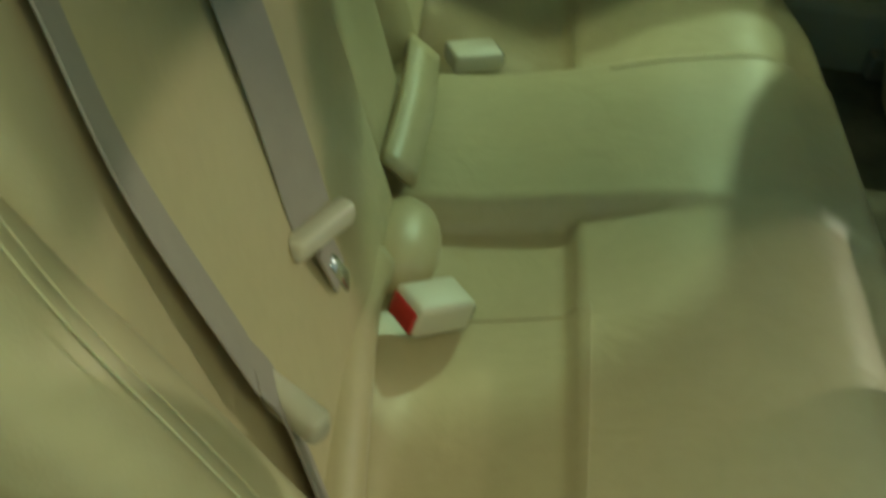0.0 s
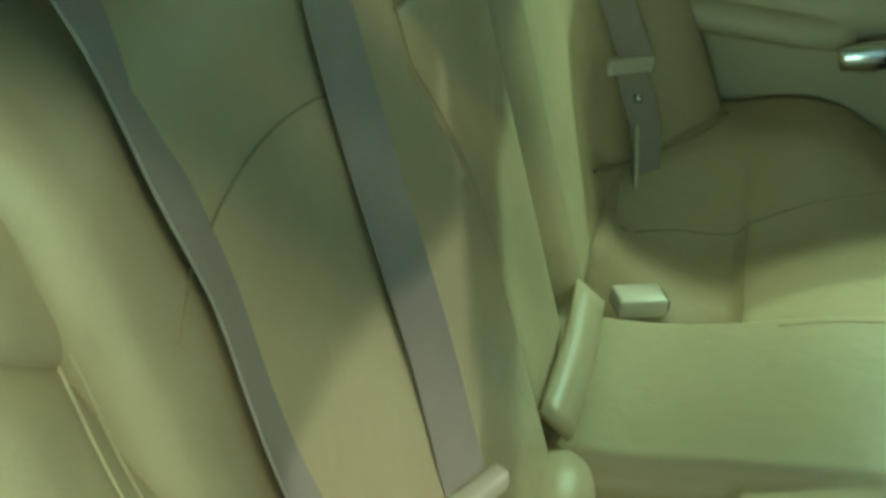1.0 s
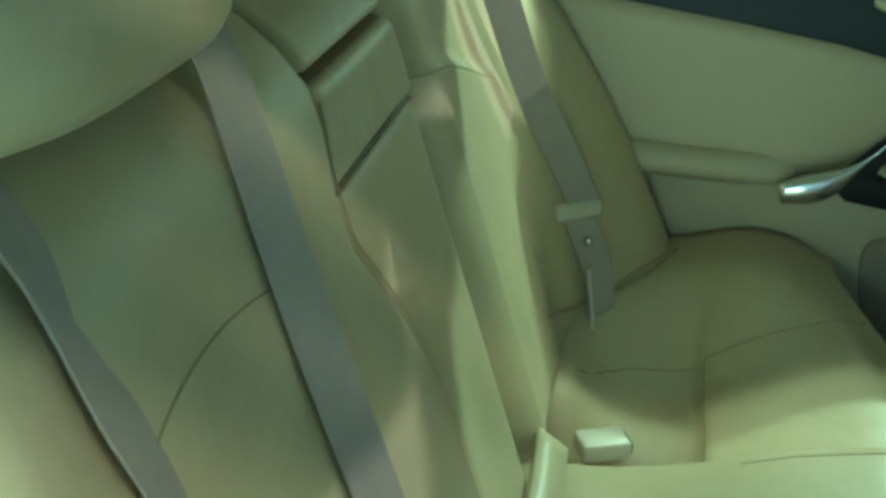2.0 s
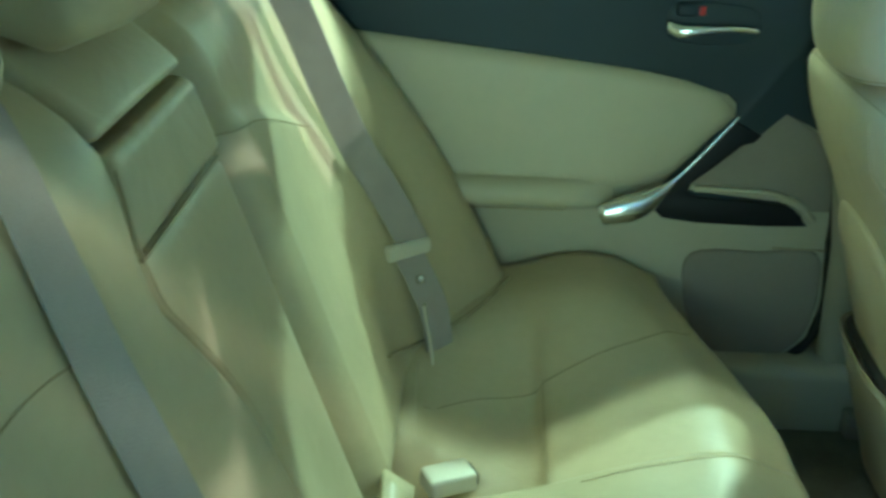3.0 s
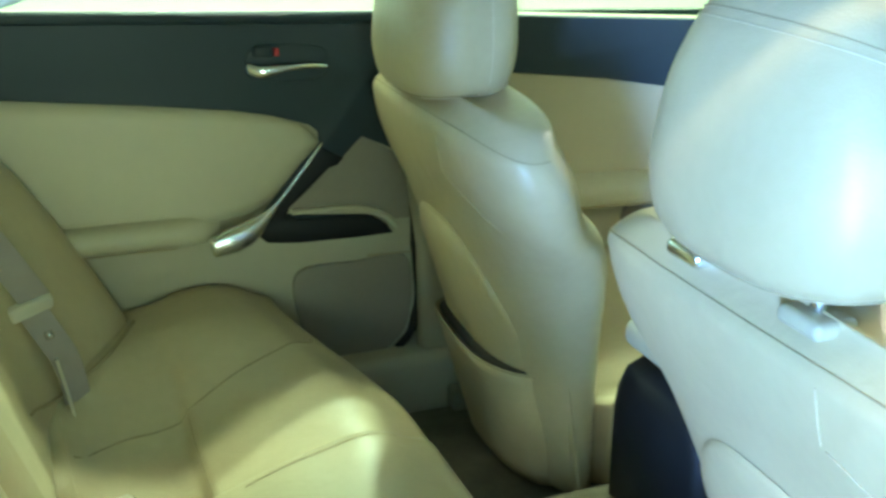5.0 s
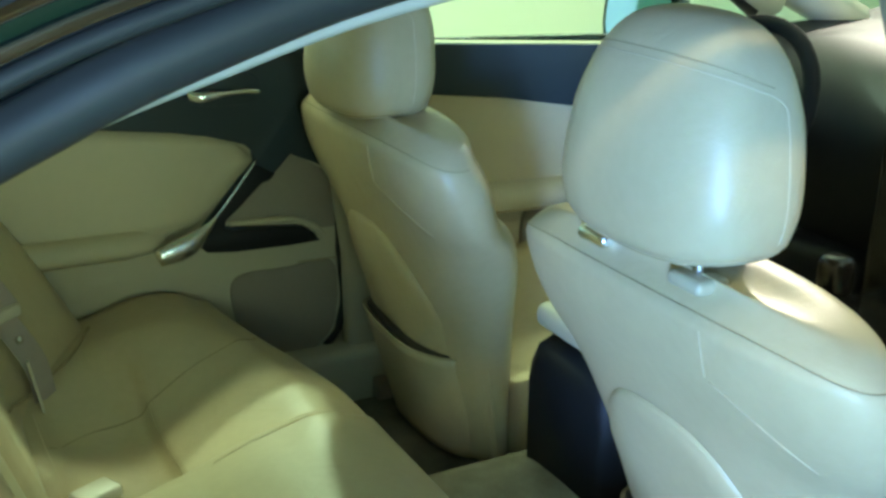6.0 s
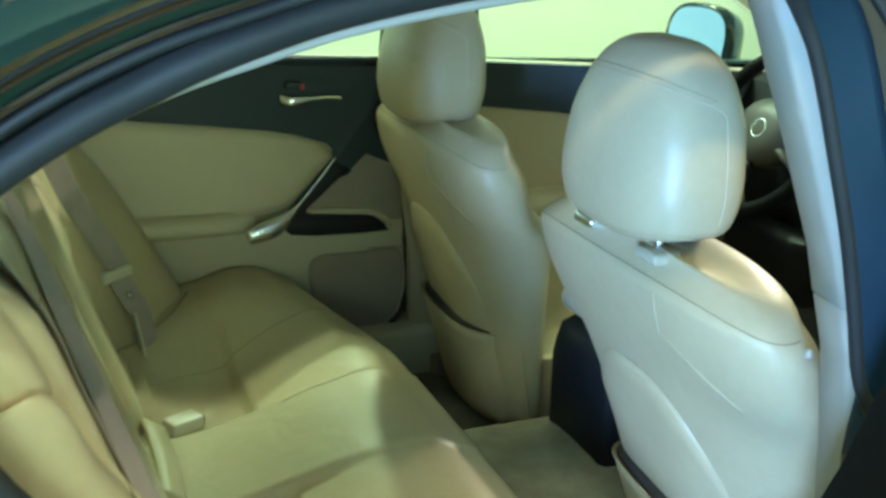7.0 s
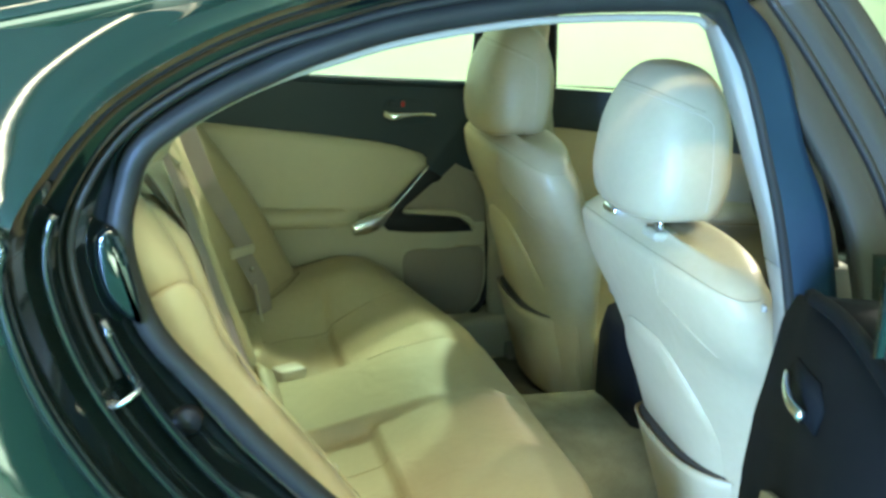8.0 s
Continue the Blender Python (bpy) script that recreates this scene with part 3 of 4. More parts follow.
    part("cushion", sheet(cush, lin(0, 1, 14), lin(0, 1, 18), 0.13, (0, 0, -1)), LEATHER, t)
    for s in (-1, 1):
        part("rail", rbox(1.28 + dx, 1.66 + dx, yc + s * 0.2 - 0.02, yc + s * 0.2 + 0.02, 0.235, 0.30, 0.006), GRILLE, t, "taupe seat rail")
    part("side_cover", rbox(1.33 + dx, 1.48 + dx, yc + (0.235 if yc > 0 else -0.265), yc + (0.265 if yc > 0 else -0.235), 0.32, 0.46, 0.012, 3), TRIM, t)
    return t


front_seat("front_seat", -0.31, "beige leather front passenger seat, headrest raised on steel posts", 0.36, 0.892, 1.126, True)
front_seat("front_seat", 0.428, "beige leather driver seat with a map pocket, in shade", 0.31, 0.878, 1.112, False, 0.010)

# ---- far doors ----


def far_doors():
    Y = 0.70
    d = thing("rear_door", "closed rear car door, dark upper trim, beige insert and armrest", "car door", "car doors", at=(0.8, Y + 0.05, 0.3))
    # trim panel with the window sill
    out = [(0.30, 0.965), (0.60, 0.957), (1.19, 0.937), (1.20, 0.75), (1.20, 0.55), (1.21, 0.45), (1.195, 0.385), (1.15, 0.345), (1.08, 0.335), (0.85, 0.335), (0.70, 0.45), (0.45, 0.60), (0.30, 0.75)]
    part("panel", outline(out, Y - 0.003, Y + 0.08, 0.004), TRIM, d)
    up = [(0.28, 0.972), (0.60, 0.962), (1.193, 0.942), (1.196, 0.71), (1.110, 0.750), (1.067, 0.707), (1.054, 0.704), (1.012, 0.667), (0.986, 0.643), (0.983, 0.628), (1.03, 0.622), (1.119, 0.614), (1.143, 0.603), (1.165, 0.578), (1.101, 0.576), (0.954, 0.590), (0.932, 0.604), (0.936, 0.627), (0.972, 0.668), (1.008, 0.714), (1.039, 0.745), (1.038, 0.762), (1.024, 0.775), (0.961, 0.795), (0.900, 0.807), (0.775, 0.823), (0.617, 0.84), (0.464, 0.855), (0.28, 0.862)]
    part("upper_trim", outline(up, Y - 0.012, Y + 0.01, 0.003), DARK, d, "dark blue-grey upper trim and handle cup")
    sill = [(0.28, Y - 0.014, 0.968), (0.60, Y - 0.014, 0.959), (1.193, Y - 0.014, 0.939)]
    part("sill_cap", tube(sill, 0.010, 8), DARK, d)

    part("skin", outline([(0.20, 0.93), (1.235, 0.93), (1.26, 0.55), (1.26, 0.25), (0.80, 0.22), (0.55, 0.50), (0.30, 0.70)], Y + 0.084, Y + 0.115, 0.01), PAINT, d, "dark glossy door skin")

    # soft insert, bulging towards its lower edge
    def ins(u, v):
        x = 0.40 + 0.635 * u
        top = table(x, [(0.40, 0.857), (0.617, 0.838), (0.775, 0.820), (0.90, 0.806), (0.961, 0.795), (1.019, 0.777), (1.030, 0.767), (1.036, 0.754)])
        low = table(x, [(0.40, 0.64), (0.86, 0.637), (0.93, 0.640), (0.972, 0.672), (1.005, 0.707), (1.036, 0.742)])
        z = low + (top - low) * v
        return Vector((x, Y - 0.008 - 0.012 * math.sin(math.pi * v) - 0.022 * (1 - v) ** 3 * sstep(0.95 - x, 0, 0.1), z))
    part("insert", sheet(ins, lin(0, 1, 24), lin(0, 1, 10), 0.02), TRIM, d, "padded beige insert")

    def arm(u, v):
        x = 0.40 + 0.47 * u
        a = math.pi * (0.5 - v)
        depth = 0.045 * sstep(x, 0.42, 0.62) * (1 - 0.55 * sstep(x, 0.80, 0.87)) + 0.004
        return Vector((x, Y - 0.003 - depth * max(0.0, math.cos(a)) ** 0.6, 0.624 + 0.004 * (0.87 - x) + 0.026 * math.sin(a)))
    part("armrest", sheet(arm, lin(0, 1, 18), lin(0, 1, 13), 0.02), TRIM, d, "rounded beige armrest")
    part("seam", tube([(x, Y - 0.046 * sstep(x, 0.42, 0.62) - 0.004, 0.606 + 0.004 * (0.87 - x)) for x in lin(0.55, 0.80, 8)], 0.0011, 6), CREASE, d)

    # chrome pull
    pull = smooth_line([(1.040, 0, 0.748), (1.010, 0, 0.712), (0.972, 0, 0.668), (0.940, 0, 0.635), (0.905, 0, 0.613), (0.852, 0, 0.599)], 5)
    rings = []
    for i, p in enumerate(pull):
        k = i / (len(pull) - 1)
        w = 0.0025 + 0.0175 * sstep(k, 0.40, 0.84) - 0.005 * sstep(k, 0.86, 1.0)
        rings.append([(p.x - 0.4 * w * math.cos(a), Y - 0.024 - 0.022 * k - 0.7 * w * math.sin(a), p.z + w * math.cos(a)) for a in [2 * math.pi * j / 12 for j in range(12)]])
    part("pull_handle", loft(rings), CHROME, d, "curved chrome pull handle")

    # storage tray and taupe areas
    tri = [(0.984, 0.636), (1.012, 0.665), (1.054, 0.702), (1.067, 0.705), (1.112, 0.752), (1.195, 0.70), (1.197, 0.60), (1.165, 0.60), (1.14, 0.622), (1.05, 0.632)]
    part("storage_recess", outline(tri, Y - 0.006, Y + 0.01, 0.002), GRILLE, d, "taupe storage recess")
    part("recess_rim", tube(smooth_line([(0.992, Y - 0.010, 0.632), (1.06, Y - 0.010, 0.631), (1.11, Y - 0.010, 0.627), (1.15, Y - 0.010, 0.611), (1.173, Y - 0.010, 0.588)], 5), 0.0050, 8), TRIM, d)
    cup = [(1.037, 0.740), (1.008, 0.708), (0.972, 0.664), (0.940, 0.630), (0.929, 0.604), (0.948, 0.586), (1.00, 0.580), (1.10, 0.578), (1.158, 0.581), (1.153, 0.595), (1.128, 0.613), (1.065, 0.619), (1.0, 0.621), (0.982, 0.628), (0.985, 0.642), (1.011, 0.666), (1.053, 0.703), (1.068, 0.707), (1.078, 0.718)]
    part("tray", outline(cup, Y - 0.017, Y - 0.010, 0.003), BLACK, d, "black pull cup sweeping up beside the chrome handle")
    spk = bez([(1.00, 0.527), (1.10, 0.533), (1.188, 0.533), (1.198, 0.45), (1.186, 0.392), (1.14, 0.353), (1.075, 0.350), (1.02, 0.388), (0.994, 0.46)], 5)
    part("speaker_grille", outline(spk, Y - 0.010, Y + 0.0, 0.004), GRILLE, d, "taupe speaker grille")
    part("seam", tube([(1.12, Y - 0.006, 0.540), (1.20, Y - 0.006, 0.538)], 0.0018, 6), CREASE, d)

    part("door_seal", tube(smooth_line([(1.192, Y - 0.004, 0.70), (1.203, Y - 0.004, 0.611), (1.208, Y - 0.004, 0.52), (1.213, Y - 0.004, 0.447), (1.199, Y - 0.004, 0.385), (1.153, Y - 0.004, 0.345), (1.09, Y - 0.004, 0.336)], 5), 0.007, 8), RUBBER, d, "black rubber door seal")
    # inside handle in its cup
    hp = bez([(0.925, 0.880), (0.945, 0.905), (1.04, 0.900), (1.055, 0.87), (1.03, 0.848), (0.94, 0.852)], 5)
    part("handle_cup", outline(hp, Y - 0.0145, Y - 0.004, 0.002), DARK, d, "dark handle cup")
    h = smooth_line([(0.925, Y - 0.02, 0.873), (0.945, Y - 0.03, 0.868), (0.98, Y - 0.034, 0.872), (1.02, Y - 0.033, 0.874), (1.05, Y - 0.028, 0.871)], 5)
    rings = []
    for i, p in enumerate(h):
        k = i / (len(h) - 1)
        w = 0.0095 - 0.0055 * sstep(k, 0.25, 0.6)
        rings.append([(p.x, p.y - 0.6 * w * math.sin(a), p.z + w * math.cos(a)) for a in [2 * math.pi * j / 10 for j in range(10)]])
    part("door_handle", loft(rings), CHROME, d, "chrome inside door handle")
    part("lock_knob", rbox(0.936, 0.966, Y - 0.026, Y - 0.012, 0.888, 0.906, 0.004), DARK, d)
    part("lock_mark", rbox(0.968, 0.976, Y - 0.022, Y - 0.012, 0.889, 0.901, 0.001), RED, d, "red lock mark")
    # window frame and pane
    part("window_frame", tube(smooth_line([(0.30, 0.72, 0.96), (0.42, 0.70, 1.08), (0.62, 0.675, 1.193), (0.85, 0.66, 1.240), (1.06, 0.655, 1.252), (1.138, 0.655, 1.240), (1.148, 0.672, 1.10), (1.150, 0.705, 0.945)], 6), 0.012, 8), BLACK, d)
    pane = part("window_pane", outline([(0.33, 0.965), (0.43, 1.07), (0.62, 1.17), (0.85, 1.215), (1.135, 1.225), (1.145, 1.10), (1.15, 0.945)], Y + 0.012, Y + 0.016), GLASS, d, "clear side window pane", smooth=False)
    pane.visible_shadow = False

    f = thing("front_door", "closed front car door with dark sill and beige insert", "car door", "car doors", at=(1.8, Y + 0.05, 0.3))
    out = [(1.30, 0.932), (1.90, 0.899), (2.30, 0.88), (2.30, 0.35), (1.34, 0.35)]
    part("panel", outline(out, Y - 0.003, Y + 0.08, 0.004), TRIM, f)
    up = [(1.30, 0.937), (1.90, 0.904), (2.32, 0.884), (2.32, 0.70), (1.90, 0.765), (1.709, 0.792), (1.557, 0.818), (1.379, 0.838), (1.30, 0.842)]
    part("upper_trim", outline(up, Y - 0.012, Y + 0.01, 0.003), DARK, f, "dark blue-grey upper trim")

    part("skin", outline([(1.245, 0.93), (2.36, 0.90), (2.40, 0.30), (1.275, 0.22)], Y + 0.084, Y + 0.115, 0.01), PAINT, f, "dark glossy door skin")

    def arm2(u, v):
        x = 1.33 + 0.75 * u
        a = math.pi * (0.5 - v)
        return Vector((x, Y - 0.003 - 0.055 * max(0.0, math.cos(a)) ** 0.6, 0.622 - 0.02 * u + 0.03 * math.sin(a)))
    part("armrest", sheet(arm2, lin(0, 1, 12), lin(0, 1, 13), 0.02), TRIM, f, "beige door armrest")
    part("seam", tube([(x, Y - 0.052, 0.603 - 0.025 * (x - 1.33)) for x in lin(1.34, 2.05, 6)], 0.002, 6), CREASE, f)
    part("speaker_grille", outline(bez([(1.62, 0.58), (1.70, 0.60), (1.78, 0.56), (1.78, 0.45), (1.70, 0.40), (1.62, 0.46)], 5), Y - 0.012, Y, 0.004), GRILLE, f)
    # added behind the pillar, out of view, to block slivers of lamp light
    part("pillar_cover", loft([[(1.146, y, z), (1.150, y - 0.012, z), (1.338, y - 0.012, z), (1.342, y, z)] for y, z in ((0.722, 0.94), (0.716, 1.02), (0.700, 1.12), (0.678, 1.245))]), BLACK, f, "black outer cover between the side windows, added to block lamp light")
    part("window_frame", tube(smooth_line([(1.345, 0.705, 0.935), (1.325, 0.675, 1.13), (1.335, 0.655, 1.250), (1.55, 0.655, 1.250), (1.85, 0.67, 1.16), (2.20, 0.71, 0.96)], 6), 0.016, 8), BLACK, f)
    pane = part("window_pane", outline([(1.34, 0.93), (1.32, 1.22), (1.55, 1.225), (1.83, 1.16), (2.20, 0.94), (2.20, 0.885)], Y + 0.012, Y + 0.016), GLASS, f, "clear side window pane", smooth=False)
    pane.visible_shadow = False
    m = thing("wing_mirror", "black wing mirror outside the front door window", "mirror", at=(2.1, 0.88, 0.93))
    n = Vector((-0.95, -0.28, 0.10)).normalized()
    side = Vector((0.28, -0.95, 0)).normalized()
    up = side.cross(n) if side.cross(n).z > 0 else n.cross(side)

    def oval(w, h, off):
        return [Vector((2.10, 0.98, 0.925)) + side * w * sup(math.cos(a), 3) + up * h * sup(math.sin(a), 3) + n * off for a in [2 * math.pi * k / 28 for k in range(28)]]
    part("shell", loft([oval(0.090, 0.086, 0.004), oval(0.102, 0.098, 0.004), oval(0.104, 0.100, -0.02), oval(0.092, 0.088, -0.07), oval(0.06, 0.045, -0.11)]), PAINT, m)
    part("mirror_glass", loft([oval(0.091, 0.087, 0.005), oval(0.091, 0.087, 0.007)]), MIRROR, m, "bright mirror glass", smooth=False)
    part("arm", rbox(2.06, 2.14, 0.78, 1.0, 0.86, 0.89, 0.01, 3), PAINT, m)


far_doors()
# ---- car body ----
# inner edge of the near door opening, in x and z
OPEN = [(1.002, 1.212), (0.965, 1.222), (0.824, 1.217), (0.728, 1.205), (0.637, 1.187), (0.577, 1.169), (0.519, 1.150), (0.462, 1.124), (0.410, 1.092),
        (0.383, 1.068), (0.366, 1.035), (0.358, 0.985), (0.372, 0.918), (0.404, 0.847), (0.462, 0.76), (0.546, 0.665), (0.66, 0.55), (0.74, 0.44), (0.78, 0.34),
        (0.84, 0.28), (1.15, 0.28), (1.26, 0.32), (1.205, 0.55), (1.172, 0.75), (1.148, 0.86), (1.127, 0.94), (1.095, 1.04), (1.045, 1.165)]


def tumble(z):
    """How far the body side leans in above the belt."""
    return 0.12 * sstep(z, 0.95, 1.30)


def opening(out, y):
    """The opening's edge, moved outward by out, at depth y."""
    P = smooth_line([(a, 0, b) for a, b in OPEN], 4, True)
    n = len(P)
    ring = []
    for i, p in enumerate(P):
        d = (P[(i + 1) % n] - P[(i - 1) % n]).normalized()
        nor = Vector((d.z, 0, -d.x))
        if nor.dot(p - Vector((0.85, 0, 0.8))) < 0:
            nor = -nor
        q = p + nor * out * (1 - 0.34 * sstep(p.z, 0.97, 1.08))
        ring.append(Vector((q.x, y, q.z)))
    return ring


def car_body():
    c = thing("car_body", "dark green-black glossy sedan body with an open doorway", "car", at=(0.8, 0, 0))
    # jamb: steps from the seal out to the skin
    prof = [(0.004, -0.66), (0.010, -0.695), (0.034, -0.70), (0.042, -0.712), (0.050, -0.712), (0.060, -0.728), (0.066, -0.742), (0.082, -0.745), (0.090, -0.752), (0.100, -0.775), (0.110, -0.785)]

    def jamb(o, y):
        ring = []
        for p, q in zip(opening(o, y), opening(min(o, 0.050), -0.684 - 0.70 * min(o, 0.050))):
            ring.append(p.lerp(q, sstep(q.x, 0.96, 1.02) * sstep(q.z, 0.74, 0.86)))
        return ring
    rings = [jamb(o, y) for o, y in prof]
    steps = [list(r) for r in zip(*rings)]
    n = len(steps)
    ahead = [r[0].x > 0.96 and r[0].z > 0.72 for r in steps]
    k = next(i for i in range(n) if ahead[i] and not ahead[i - 1])
    turned = [steps[(k + i) % n] for i in range(n + 1)]
    m = sum(ahead)
    part("door_jamb", loft(turned[m - 1:], cap=False, closed=False), JAMB, c, "stepped glossy painted door jamb")
    part("pillar_jamb", loft(turned[:m], cap=False, closed=False), SATIN, c, "flat painted face of the centre pillar, blue reflection put into its colour")
    line = []
    for p, q, r in zip(opening(0.026, -0.708), opening(0.006, -0.684), [a.lerp(b, sstep(0.90 - a.z, 0.0, 0.14)) for a, b in zip(opening(0.005, -0.694), opening(-0.012, -0.692))]):
        p = r.lerp(p, max(sstep(r.x, 0.40, 0.60), 0.5 * sstep(r.z, 1.03, 1.08)) if r.z > 0.9 else sstep(r.x, 0.70, 0.85))
        line.append(p.lerp(q, sstep(q.x, 0.96, 1.04) * sstep(q.z, 0.74, 0.86)))
    bm = tube(line, 0.0135, 10, closed=True)
    for v in bm.verts:
        p = min(line, key=lambda q: (q - v.co).length)
        v.co = v.co.lerp(p, 0.45 * sstep(v.co.x, 0.96, 1.04) * sstep(v.co.z, 0.66, 0.80))
    part("door_seal", bm, RUBBER, c, "blue-black rubber door seal")
    bead = [p for p in opening(0.052, -0.724) if p.z > 0.84 and p.x < 0.98]
    k = max(range(len(bead)), key=lambda i: (bead[i] - bead[i - 1]).length)
    part("second_seal", tube(bead[k:] + bead[:k], 0.0045, 8), RUBBER, c, "thin outer rubber seal")
    brim = [p for p in opening(-0.008, -0.674) if p.z > 1.03 and p.x < 1.0]
    k = max(range(len(brim)), key=lambda i: (brim[i] - brim[i - 1]).length)
    part("trim_edge", tube(brim[k:] + brim[:k], 0.0045, 8), TRIM_LIGHT, c, "pale trim edge over the doorway")

    # outer skin behind the doorway: quarter panel below the belt, pillar above it
    def skin_y(x, z):
        y = -0.785 - 0.035 * math.sin(clampf((0.95 - z) / 0.7) * math.pi) if z < 0.95 else -0.785
        return y + 0.42 * max(0.0, z - 0.97) ** 1.05 - 0.012 * math.exp(-((z - 0.955) / 0.02) ** 2)
    edge = [p for p in opening(0.110, -0.785)]
    rear = [p for p in edge if p.x < 0.95 and (p.z > 0.34)]
    rows = []
    for p in rear:
        line = []
        for k in lin(0, 1, 16):
            kk = k ** 1.4
            x = p.x + (-1.3 - p.x) * kk
            z = p.z + 0.02 * kk
            y = skin_y(x, z) if k > 0 else -0.785
            line.append((x, min(y, -0.3), z))
        rows.append(line)
    part("quarter_panel", loft(rows, cap=False, closed=False), PAINT, c, "glossy dark quarter panel")

    # roof over the cabin
    def roof(u, v):
        x = 0.05 + 1.75 * u
        y = -0.60 + 1.2 * v
        crown = 1.30 + 0.09 * math.sin(math.pi * clampf((x + 0.25) / 2.3)) - 0.05 * abs(2 * v - 1) ** 2.4 - 0.12 * sstep(0.45 - x, 0, 0.45)
        return Vector((x, y, crown))
    part("roof", sheet(roof, lin(0, 1, 20), lin(0, 1, 20), 0.012, (0, 0, 1)), PAINT, c, "dark painted roof")

    def lining(u, v):
        p = roof(u, v)
        return Vector((p.x, p.y * 0.99, p.z - 0.03))
    part("headliner", sheet(lining, lin(0.02, 0.98, 16), lin(0.01, 0.99, 16), 0.01, (0, 0, 1)), HEADLINER, c, "pale cloth headliner")

    # roof rails, both sides
    for s in (-1, 1):
        up = 0.0 if s < 0 else 0.022
        rail = smooth_line([(0.02, s * 0.66, 1.13), (0.30, s * 0.655, 1.20 + up / 2), (0.60, s * 0.64, 1.262 + up), (0.95, s * 0.63, 1.285 + up), (1.35, s * 0.63, 1.28 + up), (1.75, s * 0.645, 1.22), (2.25, s * 0.72, 0.97)], 6)
        part("roof_rail", tube(rail, 0.046, 10, flat=0.8), PAINT if s < 0 else HEADLINER, c)
    # unseen header, added to stop lamp light between rail and window frames
    lower = smooth_line([(0.28, 0.715, 0.985), (0.42, 0.70, 1.085), (0.62, 0.675, 1.198), (0.85, 0.66, 1.245), (1.10, 0.655, 1.256), (1.40, 0.655, 1.256), (1.62, 0.66, 1.240), (1.85, 0.672, 1.165), (2.20, 0.71, 0.965)], 6)
    upper = smooth_line([(0.10, 0.62, 1.155), (0.30, 0.63, 1.205), (0.58, 0.61, 1.275), (0.85, 0.60, 1.302), (1.10, 0.595, 1.310), (1.40, 0.595, 1.306), (1.62, 0.60, 1.28), (1.85, 0.62, 1.19), (2.25, 0.69, 0.98)], 6)
    rows = [[p, (p + q) / 2 + Vector((0, -0.012, -0.006)), q, q + Vector((0, 0.05, 0.02)), p + Vector((0, 0.03, 0.012))] for p, q in zip(lower, upper)]
    part("header_trim", loft(rows), HEADLINER, c, "pale trim over the side windows, added unseen to block lamp light")
    # floor pan, tunnel, sills
    part("floor_pan", rbox(0.60, 2.4, -0.70, 0.70, 0.20, 0.235, 0.004), CARPET, c, "taupe carpeted floor")

    def tunnel(u, v):
        a = math.pi * v
        return Vector((0.95 + 1.3 * u, 0.02 - 0.19 * sup(math.cos(a), 3), 0.234 + 0.165 * sup(math.sin(a), 3)))
    part("tunnel", sheet(tunnel, lin(0, 1, 14), lin(0, 1, 17)), CARPET, c, "carpeted centre tunnel")
    part("floor_mat", rbox(0.98, 1.42, 0.215, 0.635, 0.236, 0.262, 0.008), MAT_DARK, c, "dark floor mat")
    part("floor_mat", rbox(1.02, 1.32, -0.58, -0.18, 0.236, 0.252, 0.006), CARPET, c)
    part("door_sill", rbox(0.70, 2.3, 0.64, 0.76, 0.21, 0.362, 0.02, 3), TRIM, c, "beige sill trim")
    part("door_sill", rbox(0.80, 2.3, -0.72, -0.62, 0.22, 0.275, 0.01, 3), TRIM, c, "beige sill trim")
    # pillars between the doors
    pts = [(1.245, 0.26), (1.235, 0.55), (1.205, 0.75), (1.185, 0.87), (1.180, 0.95), (1.182, 1.03), (1.186, 1.12), (1.190, 1.235)]
    wid = [0.20, 0.19, 0.19, 0.188, 0.175, 0.160, 0.145, 0.145]
    rings = []
    for (x, z), w in zip(pts, wid):
        y, yi = 0.71 - 0.75 * tumble(z), 0.665 - 0.75 * tumble(z)
        x -= 0.03
        rings.append([(x + 0.006, y, z), (x, (y + yi) / 2, z), (x + 0.008, yi, z), (x + w * 0.5, yi - 0.008, z), (x + w, yi, z), (x + w, y, z)])
    part("centre_pillar", loft(rings), TRIM, c, "beige trimmed centre pillar")
    inner = [(1.235, 0.26), (1.222, 0.55), (1.203, 0.72), (1.182, 0.85), (1.163, 0.906), (1.161, 0.910), (1.146, 0.958), (1.092, 1.082), (1.050, 1.173), (1.025, 1.225)]
    for rows, wide in ((inner[:5], 0.095), (inner[5:], 0.070)):
        rings = []
        for x, z in rows:
            rings.append([(x - 0.012, -0.662, z), (x - 0.012, -0.648, z), (x - 0.004, -0.605, z), (x + 0.006, -0.598, z), (x + wide * 0.5, -0.592, z), (x + wide, -0.60, z), (x + wide, -0.662, z)])
        part("pillar_trim", loft(rings), TRIM_LIGHT, c, "pale grey centre pillar trim")
    part("hook", rbox(1.170, 1.178, -0.600, -0.591, 0.828, 0.839, 0.0035, 3), TRIM_LIGHT, c, "small pale hook on the pillar trim")
    part("rear_shelf", rbox(-0.25, 0.36, -0.62, 0.62, 0.86, 0.90, 0.01), HEADLINER, c, "beige parcel shelf")
    for s in (-1, 1):
        def cp(u, v, s=s):
            x = -0.25 + (0.60 if s < 0 else 0.68) * u
            z = 0.84 + (0.30 + 0.12 * u) * v
            return Vector((x, s * (0.665 - 0.25 * max(0, z - 0.95)), z))
        part("rear_pillar", sheet(cp, lin(0, 1, 10), lin(0, 1, 8), 0.02, (0, s, 0)), HEADLINER, c, "beige rear pillar trim")
